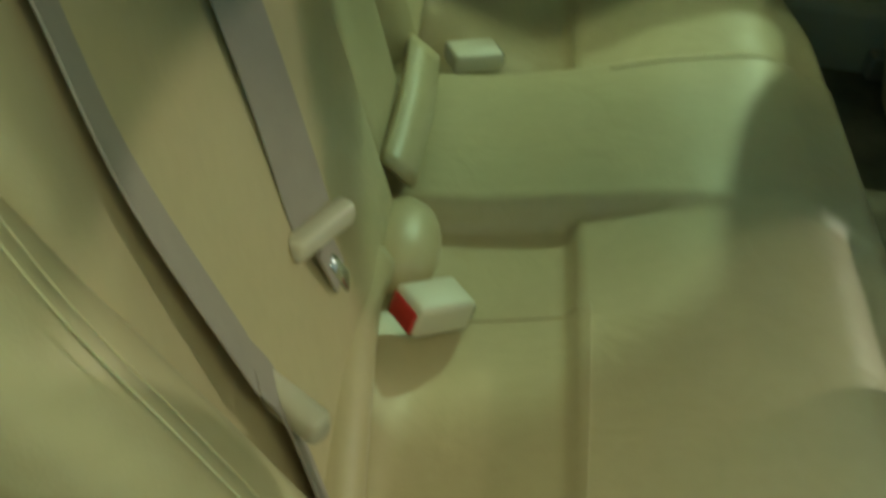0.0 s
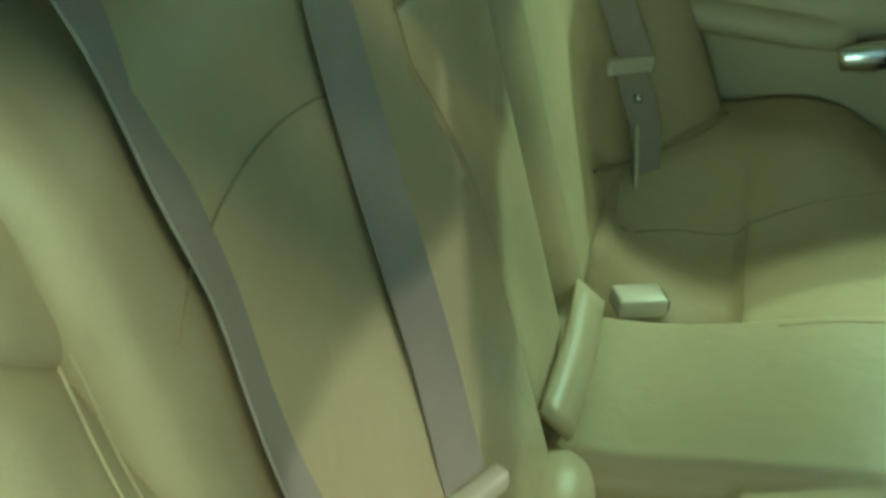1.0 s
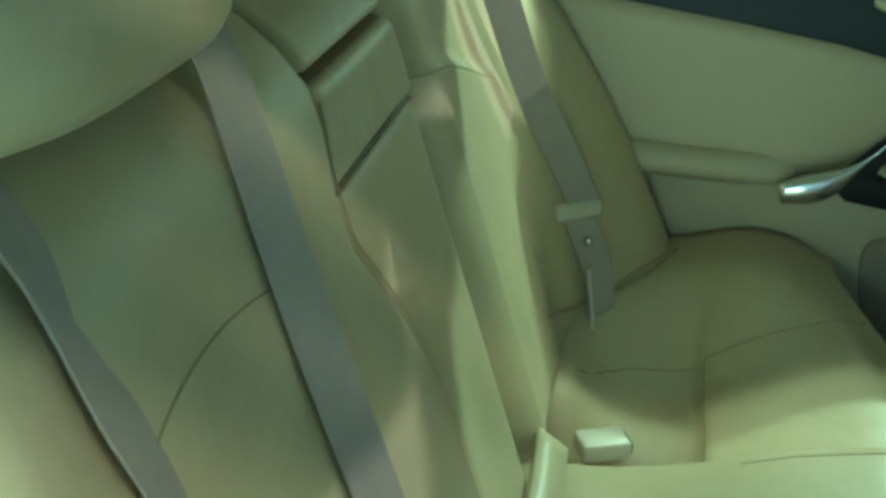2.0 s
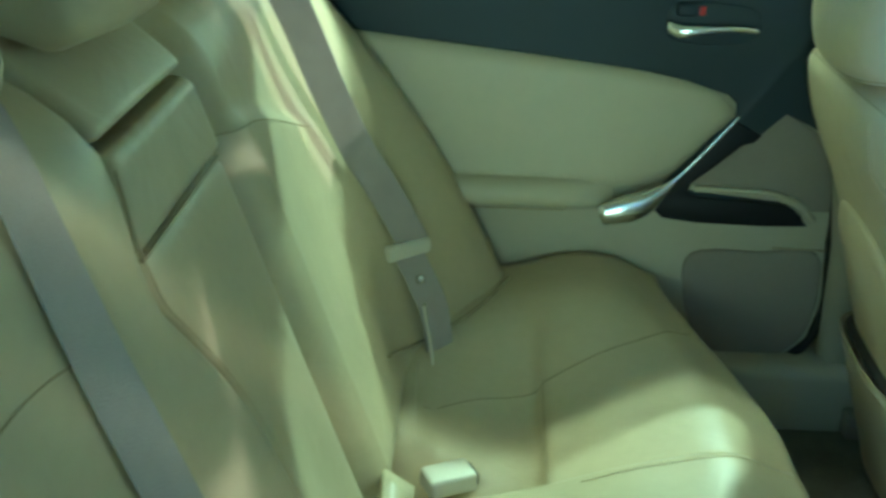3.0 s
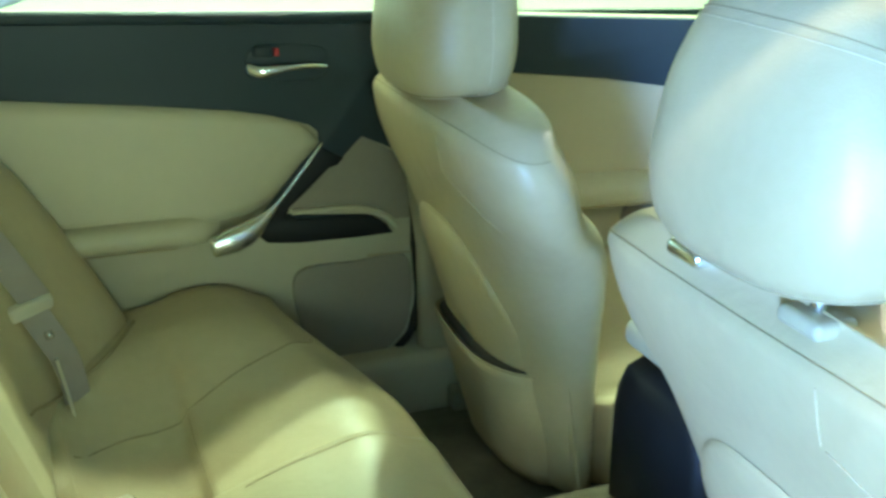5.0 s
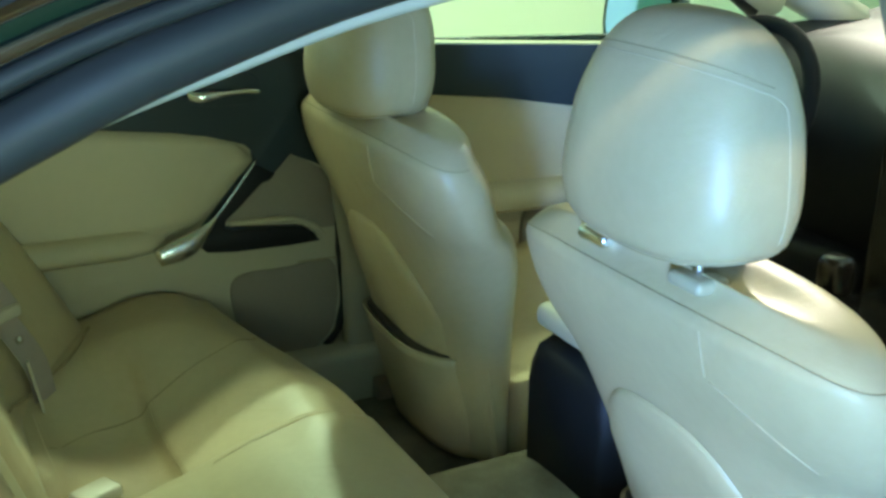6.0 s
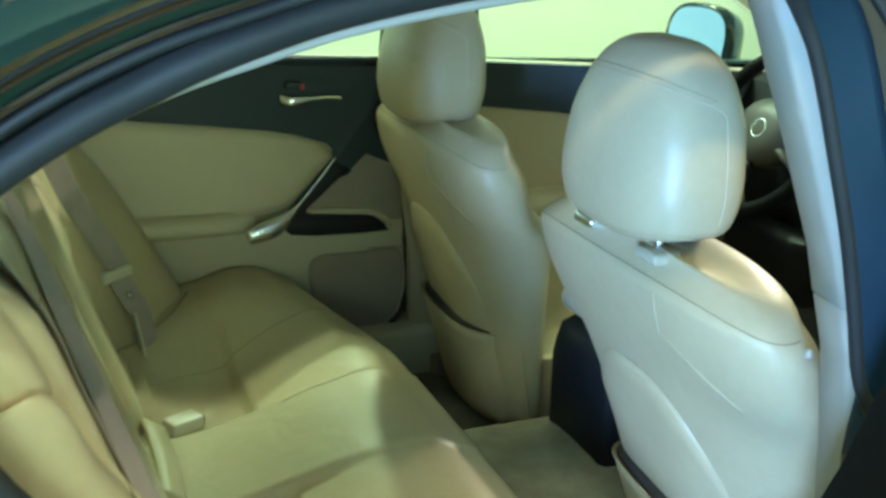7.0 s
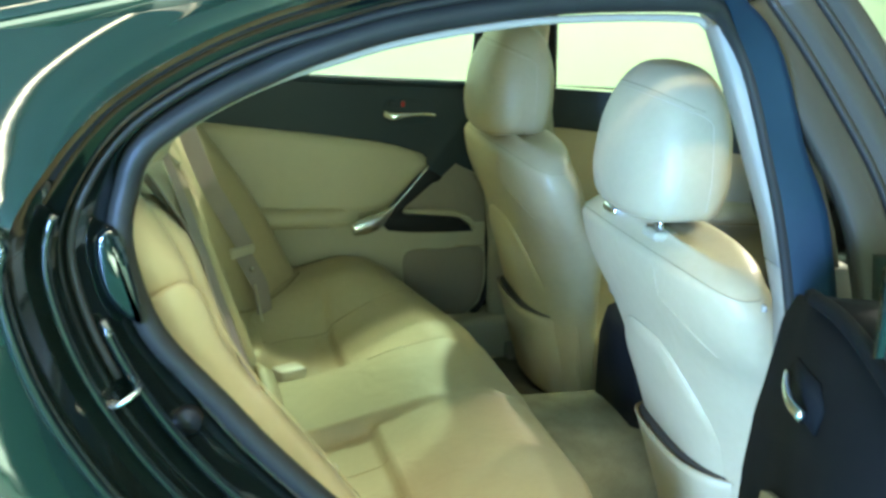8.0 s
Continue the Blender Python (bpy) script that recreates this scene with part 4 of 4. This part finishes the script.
    glass = part("rear_window", sheet(lambda u, v: Vector((-0.35 + 0.42 * u, -0.55 + 1.1 * v, 0.93 + 0.28 * u + 0.02 * math.sin(math.pi * v))), lin(0, 1, 8), lin(0, 1, 12)), GLASS, c, "rear window")
    glass.visible_shadow = False
    part("boot_lid", sheet(lambda u, v: Vector((-1.3 + 0.97 * u, -0.62 + 1.24 * v, 0.90 + 0.03 * u)), lin(0, 1, 8), lin(0, 1, 12), 0.02, (0, 0, -1)), PAINT, c)
    # striker, cover, cap and bead on the rear jamb
    part("striker", tube(smooth_line([(0.342, -0.728, 0.822), (0.344, -0.752, 0.823), (0.364, -0.753, 0.836), (0.369, -0.728, 0.836)], 5), 0.0036, 8), STEEL, c, "bright steel door striker")
    part("jamb_cover", outline(bez([(0.328, 0.985), (0.332, 0.940), (0.347, 0.912), (0.374, 0.893), (0.367, 0.935), (0.355, 0.985), (0.342, 1.00)], 5), -0.716, -0.684, 0.008), JAMB, c, "glossy dark cover on the jamb")
    part("screw_cap", tube([(0.417, -0.694, 0.778), (0.416, -0.708, 0.777)], 0.017, 20, r_end=0.015), BLACK, c, "round black screw cap")
    ridge = [p for p in opening(0.040, -0.722) if p.x < 0.62 and 0.58 < p.z < 0.92]
    part("jamb_bead", tube(ridge, 0.006, 8), JAMB, c, "rounded bead along the jamb")
    for o, y, r in ((0.074, -0.750, 0.0055), (0.112, -0.790, 0.0075)):
        flange = [p for p in opening(o, y) if p.x < 0.70 and 0.42 < p.z < 1.03]
        top = flange[0] if flange[0].z > flange[-1].z else flange[-1]
        run = flange if flange[0].z > flange[-1].z else flange[::-1]
        lead = [top + Vector((-0.050, -0.004, 0.012)), top + Vector((-0.022, -0.002, 0.016))] if o > 0.1 else []
        part("jamb_flange", tube(smooth_line(lead + run, 3), r, 8), JAMB, c, "glossy rounded flange beside the doorway")
    # nose, tail and far side, closing the body
    nose = []
    for x, w, top in ((2.60, 0.80, 0.93), (2.80, 0.80, 0.91), (3.02, 0.77, 0.86), (3.20, 0.70, 0.78), (3.28, 0.58, 0.68)):
        nose.append([(x, w * sup(math.cos(a), 5), 0.22 + (top - 0.22) * (0.5 + 0.5 * sup(math.sin(a), 5))) for a in [2 * math.pi * k / 32 for k in range(32)]])
    part("bonnet", loft(nose), PAINT, c, "dark glossy bonnet and wings")
    part("quarter_panel", outline([(-1.30, 0.92), (0.18, 0.94), (0.28, 0.70), (0.52, 0.50), (0.60, 0.24), (-1.30, 0.30)], 0.775, 0.81, 0.015), PAINT, c, "glossy dark quarter panel")
    part("tail", rbox(-1.36, -1.28, -0.76, 0.78, 0.28, 0.90, 0.03, 3), PAINT, c, "dark glossy tail")
    # underside and wheels
    part("underbody", rbox(-1.2, 3.0, -0.70, 0.70, 0.15, 0.205, 0.02), BLACK, c, "plain dark underside")
    for x in (-0.30, 2.55):
        for s in (-1, 1):
            w = part("wheel", tube([(x, s * 0.60, 0.31), (x, s * 0.76, 0.31)], 0.21, 28), STEEL, c, "alloy wheel")
            part("tyre", disc_ring((x, s * 0.68, 0.31), (0, 1, 0), 0.235, 0.075, 40, 12), TYRE, w, "black tyre")


car_body()

# ---- near rear door, standing open ----


def near_door():
    hinge = Vector((1.085, -0.752, 0))
    dirn = Vector((-0.37, -0.929, 0))
    nor = Vector((-0.929, 0.37, 0))          # towards the cabin side of the door

    def P(s, z, o):
        """s metres from the hinge, height z, o metres off the inner face."""
        return hinge + dirn * s + Vector((0, 0, z)) + nor * o

    d = thing("rear_door", "open rear car door, dark inner trim with a chrome handle", "car door", "car doors", at=tuple(hinge + Vector((0, 0, 0.3))))

    def plate(pts, o0, o1):
        bm = bmesh.new()
        f = bm.faces.new([bm.verts.new(P(s, z, o0)) for s, z in pts])
        r = bmesh.ops.extrude_face_region(bm, geom=[f])
        for v in [v for v in r["geom"] if isinstance(v, bmesh.types.BMVert)]:
            v.co += nor * (o1 - o0)
        return bm
    low = [(0.0, 0.80), (0.05, 0.90), (0.10, 0.945), (0.18, 0.965), (0.32, 0.985), (0.50, 0.985), (0.80, 0.965), (0.86, 0.86), (0.80, 0.74), (0.62, 0.58), (0.45, 0.36), (-0.05, 0.30), (-0.055, 0.66), (-0.03, 0.75)]
    # same trim as the far door's, blackened to stand for its shade
    part("panel", plate(low, 0.0, -0.10), BLACK_MATT, d, "inner door panel, its shade put into the black colour")
    part("skin", plate([(a * 1.01, b) for a, b in low], -0.102, -0.13), PAINT, d, "dark glossy door skin")
    part("insert", plate([(0.06, 0.60), (0.55, 0.60), (0.70, 0.70), (0.30, 0.78), (0.12, 0.72)], 0.012, 0.0), TRIM, d)
    part("sill_cap", tube(smooth_line([P(s, z + 0.004, 0.004) for s, z in low[3:7]], 5), 0.008, 8), BLACK_MATT, d)
    # broad frame over the window: steps from the seal groove to the outer brink
    line = [(0.43, 0.985), (0.43, 1.00), (0.432, 1.03), (0.44, 1.055), (0.455, 1.062), (0.48, 1.06), (0.55, 1.04), (0.70, 1.0), (0.80, 0.95)]
    wide = [0.018, 0.018, 0.025, 0.05, 0.07, 0.08, 0.08, 0.07, 0.05]
    C = smooth_line([(s, 0, z) for s, z in line], 6)
    Wd = smooth_line([(w, 0, 0) for w in wide], 6)
    rings = []
    for k, (c, w) in enumerate(zip(C, Wd)):
        t = (C[min(k + 1, len(C) - 1)] - C[max(k - 1, 0)]).normalized()
        n = Vector((-t.z, 0, t.x))
        ring = []
        for f, o in ((0.0, -0.035), (0.0, -0.006), (0.10, 0.0), (0.34, 0.0), (0.38, -0.012), (0.44, -0.012), (0.48, 0.006), (0.72, 0.010), (0.76, -0.004), (0.82, -0.004), (0.88, -0.014), (1.0, -0.024), (1.0, -0.045)):
            q = c + n * w.x * f
            ring.append(P(q.x, q.z, o))
        rings.append(ring)
    part("window_frame", loft(rings), PAINT, d, "broad stepped glossy window frame")
    seal = [c + Vector((-(C[min(k + 1, len(C) - 1)] - C[max(k - 1, 0)]).normalized().z, 0, (C[min(k + 1, len(C) - 1)] - C[max(k - 1, 0)]).normalized().x)) * Wd[k].x * 0.41 for k, c in enumerate(C)]
    part("frame_seal", tube([P(c.x, c.z, -0.004) for c in seal], 0.007, 8), RUBBER, d, "rubber seal in the frame")
    arm = []
    for k in lin(0, 1, 14):
        r = 0.028 * math.sin(math.pi * clampf(0.06 + 0.88 * k)) ** 0.5
        arm.append([P(-0.02 + 0.42 * k, 0.590 + 0.02 * k + r * math.cos(a), 0.012 + 1.5 * r * max(-0.2, math.sin(a))) for a in [2 * math.pi * j / 14 for j in range(14)]])
    part("armrest", loft(arm), TRIM, d, "pale rounded door armrest")
    part("handle_cup", plate([(0.125, 0.868), (0.15, 0.892), (0.25, 0.905), (0.275, 0.888), (0.26, 0.855), (0.16, 0.845)], 0.003, 0.0), BLACK_MATT, d, "black handle cup")
    part("door_handle", tube(smooth_line([P(0.145, 0.872, 0.008), P(0.175, 0.868, 0.014), P(0.205, 0.864, 0.015), P(0.232, 0.861, 0.008)], 5), 0.0042, 10, r_end=0.0065), CHROME, d, "chrome inside door handle")


near_door()


def near_front_door():
    d = thing("front_door", "closed dark front car door beside the centre pillar", "car door", "car doors", at=(1.8, -0.76, 0.3))
    part("skin", outline([(1.21, 0.955), (1.55, 0.945), (2.30, 0.90), (2.35, 0.35), (1.30, 0.30), (1.27, 0.62)], -0.82, -0.74, 0.01), PAINT, d, "dark glossy door skin")
    axis = smooth_line([(1.240, 0, 0.80), (1.208, 0, 0.900), (1.180, 0, 0.985), (1.156, 0, 1.035), (1.117, 0, 1.095), (1.064, 0, 1.168), (1.014, 0, 1.228)], 5)
    rows = []
    for p in axis:
        inw = 0.22 * max(0.0, p.z - 0.97)
        rows.append([(p.x + w, -0.742 - o + inw, p.z + 0.30 * w) for w, o in ((0.0, -0.02), (0.0, 0.0), (0.004, 0.004), (0.040, 0.008), (0.046, 0.000), (0.056, 0.000), (0.062, 0.010), (0.088, 0.014), (0.094, 0.006), (0.101, 0.006), (0.108, 0.020), (0.128, 0.024), (0.134, 0.016), (0.134, -0.02))])
    part("frame_leg", loft(rows), PILLAR_COVER, d, "stepped pillar cover, brown-grey reflection put into its colour")
    for w, o in ((0.051, 0.003), (0.0975, 0.009)):
        part("pillar_seal", tube([(p.x + w, -0.742 - o + 0.22 * max(0.0, p.z - 0.97), p.z + 0.30 * w) for p in axis], 0.0045, 8), RUBBER, d, "thin rubber seal in the pillar cover")
    part("window_frame", tube(smooth_line([(1.10, -0.635, 1.262), (1.40, -0.63, 1.262), (1.70, -0.65, 1.20), (2.2, -0.73, 0.95)], 6), 0.02, 8), PAINT, d)
    part("moulding", tube(smooth_line([(1.23, -0.80, 0.952), (1.6, -0.80, 0.94), (2.25, -0.80, 0.905)], 5), 0.008, 8), CHROME, d, "bright belt moulding")
    pane = part("window_pane", outline([(1.31, 0.94), (1.22, 1.22), (1.45, 1.24), (1.70, 1.19), (2.20, 0.92)], -0.715, -0.711), GLASS, d, "clear side window pane", smooth=False)
    pane.visible_shadow = False


near_front_door()

# ---- seat belts ----


def belts():
    def over(p):
        """Keeps a belt in front of the far backrest."""
        v = clampf((p.z - 0.435) / 0.555)
        return Vector((max(p.x, far_back((p.y - 0.105) / 0.57, v).x + 0.016), p.y, p.z))
    f = thing("seat_belt", "grey seat belt with an ivory tongue, across the far backrest", "seat belt", "seat belts", at=(0.6, 0.5, 0.6))
    pts = [over(p) for p in smooth_line([(0.40, 0.40, 1.04), (0.445, 0.435, 0.94), (0.49, 0.47, 0.81), (0.535, 0.497, 0.70), (0.572, 0.509, 0.602)], 6)]
    part("webbing", ribbon(pts, (0.75, 0.62, 0.2), 0.047, 0.0016), WEB, f, smooth=False)
    pts2 = smooth_line([(0.578, 0.505, 0.602), (0.600, 0.490, 0.563), (0.620, 0.480, 0.52), (0.630, 0.475, 0.45)], 6)
    part("webbing", ribbon(pts2, (0.75, 0.62, 0.2), 0.045, 0.0016), WEB, f, smooth=False)
    bm = rbox(-0.009, 0.009, -0.036, 0.036, -0.011, 0.011, 0.006, 3)
    bm.transform(Matrix.Translation((0.580, 0.503, 0.600)) @ Matrix.Rotation(radians(-50), 4, "Z"))
    part("tongue", bm, CLIP, f, "ivory belt tongue")
    part("stud", tube([(0.596, 0.485, 0.563), (0.604, 0.483, 0.566)], 0.006, 8), STEEL, f)
    part("tag", ribbon(smooth_line([(0.606, 0.468, 0.535), (0.616, 0.460, 0.48), (0.622, 0.450, 0.442)], 4), (0, 1, 0), 0.014, 0.004), CLIP, f, "ivory strap end", smooth=False)

    n = thing("seat_belt", "grey seat belt with an ivory tongue, across the near backrest", "seat belt", "seat belts", at=(0.5, -0.5, 0.7))
    pts = smooth_line([(0.355, -0.478, 1.035), (0.399, -0.472, 0.968), (0.432, -0.480, 0.911), (0.450, -0.467, 0.851), (0.487, -0.471, 0.749), (0.541, -0.448, 0.607)], 6)
    part("webbing", ribbon(pts, (-0.30, 0.94, -0.12), 0.048, 0.0016), WEB, n, smooth=False)
    bm = rbox(-0.009, 0.009, -0.034, 0.034, -0.011, 0.011, 0.006, 3)
    bm.transform(Matrix.Translation((0.558, -0.436, 0.565)) @ Matrix.Rotation(radians(55), 4, "Z"))
    part("tongue", bm, CLIP, n, "ivory belt tongue")
    pts = smooth_line([(0.541, -0.448, 0.607), (0.556, -0.436, 0.567), (0.577, -0.434, 0.50), (0.602, -0.445, 0.44)], 6)
    part("webbing", ribbon(pts, (-0.30, 0.94, -0.12), 0.044, 0.0016), WEB, n, smooth=False)

    m = thing("seat_belt", "grey centre seat belt with an ivory tongue", "seat belt", "seat belts", at=(0.5, -0.25, 0.7))
    pts = smooth_line([(0.355, -0.235, 1.04), (0.397, -0.262, 0.998), (0.424, -0.272, 0.934), (0.455, -0.270, 0.838), (0.505, -0.254, 0.678), (0.544, -0.264, 0.568)], 6)
    part("webbing", ribbon(pts, [(0.05 + 0.45 * i / 30, 1, 0.0) for i in range(len(pts))], 0.045, 0.0016), WEB, m, smooth=False)
    bm = rbox(-0.009, 0.009, -0.034, 0.034, -0.010, 0.010, 0.006, 3)
    bm.transform(Matrix.Translation((0.552, -0.268, 0.560)) @ Matrix.Rotation(radians(-28), 4, "Z"))
    part("tongue", bm, CLIP, m, "ivory belt tongue")
    part("loop", ribbon([(0.553, -0.267, 0.548), (0.567, -0.255, 0.505)], (0, 1, 0.2), 0.03, 0.003), WEB, m, smooth=False)
    part("blade", ribbon([(0.559, -0.263, 0.53), (0.573, -0.250, 0.495)], (0, 1, 0), 0.016, 0.003), STEEL, m)
    b = thing("buckle", "ivory seat belt buckle with a red button", "buckle", "buckles", at=(0.645, -0.19, 0.42))
    q = Matrix.Translation((0.640, -0.190, 0.424)) @ Matrix.Rotation(radians(38), 4, "Z") @ Matrix.Rotation(radians(13), 4, "Y")
    bm = rbox(-0.028, 0.034, -0.021, 0.021, -0.016, 0.016, 0.006, 3)
    bm.transform(q)
    part("case", bm, CLIP, b)
    bm = rbox(-0.031, -0.024, -0.017, 0.017, -0.012, 0.010, 0.002)
    bm.transform(q)
    part("button", bm, RED, b, "red release button")
    # black block that stands for the shaded hole behind the buckle
    bm = rbox(0.028, 0.044, -0.013, 0.013, -0.015, 0.006, 0.005, 2)
    bm.transform(q)
    part("hole_shade", bm, BLACK, b, "black block painted as the dark hole beside the buckle")
    b = thing("buckle", "ivory seat belt buckle in the far seat", "buckle", "buckles", at=(0.675, 0.21, 0.42))
    q = Matrix.Translation((0.650, 0.236, 0.423)) @ Matrix.Rotation(radians(25), 4, "Z")
    bm = rbox(-0.03, 0.03, -0.02, 0.02, -0.012, 0.012, 0.005, 3)
    bm.transform(q)
    part("case", bm, CLIP, b)
    bm = rbox(0.028, 0.033, -0.014, 0.014, -0.007, 0.007, 0.001)
    bm.transform(q)
    part("slot", bm, BLACK, b)


belts()

# ---- centre console, dashboard, steering wheel ----


def front_cabin():
    c = thing("centre_console", "black centre console behind and between the front seats", "console", at=(1.5, 0.03, 0.3))
    rings = []
    for x, z1, w in ((1.265, 0.56, 0.085), (1.275, 0.585, 0.095), (1.32, 0.60, 0.10), (1.55, 0.60, 0.10)):
        rings.append([(x + 0.02 * (0.6 - zz) , 0.03 + w * sy, 0.30 + (z1 - 0.30) * (zz - 0.30) / 0.30) for sy, zz in ((-1, 0.30), (-1, 0.56), (-0.8, 0.60), (0.8, 0.60), (1, 0.56), (1, 0.30))])
    part("body", loft(rings), BLACK, c)
    part("armrest_lid", rbox(1.28, 1.56, -0.075, 0.135, 0.602, 0.64, 0.015, 3), TRIM, c, "beige console lid")
    part("tray", rbox(1.56, 2.1, -0.10, 0.16, 0.38, 0.53, 0.02, 3), GLOSS, c)
    lever = part("gear_lever", tube([(1.80, 0.03, 0.52), (1.79, 0.03, 0.60)], 0.01), CHROME, c)
    part("knob", rbox(1.765, 1.815, 0.005, 0.055, 0.60, 0.67, 0.015, 3), GLOSS, lever)
    d = thing("dashboard", "black dashboard with beige lower panels and lit dials", "dashboard", at=(2.2, 0, 0.5))
    prof = [(2.05, 0.60), (2.02, 0.78), (2.06, 0.88), (2.20, 0.93), (2.60, 0.94), (2.60, 0.30), (2.15, 0.40)]
    rings = [[(x, y, z) for x, z in prof] for y in lin(-0.70, 0.70, 8)]
    part("body", loft(rings), BLACK, d)
    part("lower_panel", rbox(2.0, 2.2, 0.16, 0.66, 0.42, 0.58, 0.03, 3), BLACK, d)
    part("lower_panel", rbox(2.0, 2.2, -0.66, -0.12, 0.42, 0.64, 0.03, 3), BLACK, d)
    part("radio_panel", rbox(1.99, 2.1, -0.11, 0.15, 0.45, 0.84, 0.02, 3), GLOSS, d)
    for z in (0.76, 0.82):
        part("display", rbox(1.984, 1.992, -0.04, 0.06, z - 0.014, z + 0.014, 0.001), DIAL, d, "small lit display")
    w = thing("steering_wheel", "black steering wheel with a silver-edged hub", "steering wheel", at=(1.93, 0.40, 0.8))
    nrm = Vector((-0.9, 0, 0.42)).normalized()
    ctr = Vector((1.93, 0.455, 0.81))
    part("rim", disc_ring(ctr, nrm, 0.18, 0.016), BLACK_MATT, w)
    q = nrm.to_track_quat("Z", "Y")
    for a in (200, 340, 270):
        e = ctr + q @ Vector((0.17 * math.cos(radians(a)), 0.17 * math.sin(radians(a)), 0))
        part("spoke", tube([ctr - nrm * 0.01, e], 0.020, 10, flat=0.5), GREY_HUB if a != 270 else BLACK, w)
    rings = [[ctr + q @ Vector((0.092 * s * math.cos(a), 0.078 * s * math.sin(a), h)) for a in [2 * math.pi * k / 24 for k in range(24)]] for s, h in ((0.9, -0.04), (1, -0.01), (0.9, 0.012), (0.4, 0.02))]
    part("hub", loft(rings), GREY_HUB, w, "grey-brown hub cover")
    part("badge", disc_ring(ctr + nrm * 0.018, nrm, 0.020, 0.003, 24, 8), CHROME, w, "bright oval badge ring")
    wc = part("column", tube([ctr - nrm * 0.02, ctr - nrm * 0.20], 0.05, 14), BLACK, w)
    # windscreen and pillars
    b = thing("windscreen", "windscreen between pale pillars", "windscreen", at=(2.3, 0, 0.95))
    ws = part("pane", sheet(lambda u, v: Vector((2.62 - 0.85 * u - 0.10 * abs(2 * v - 1) ** 2, -0.66 + 1.32 * v, 0.93 + 0.36 * u)), lin(0, 1, 8), lin(0, 1, 14)), GLASS, b, "clear pane")
    ws.visible_shadow = False
    for s in (-1, 1):
        part("pillar", tube(smooth_line([(2.50, s * 0.70, 0.92), (2.1, s * 0.685, 1.09), (1.75, s * 0.64, 1.25)], 6), 0.050, 10, flat=0.7), HEADLINER, b, "pale windscreen pillar")


front_cabin()
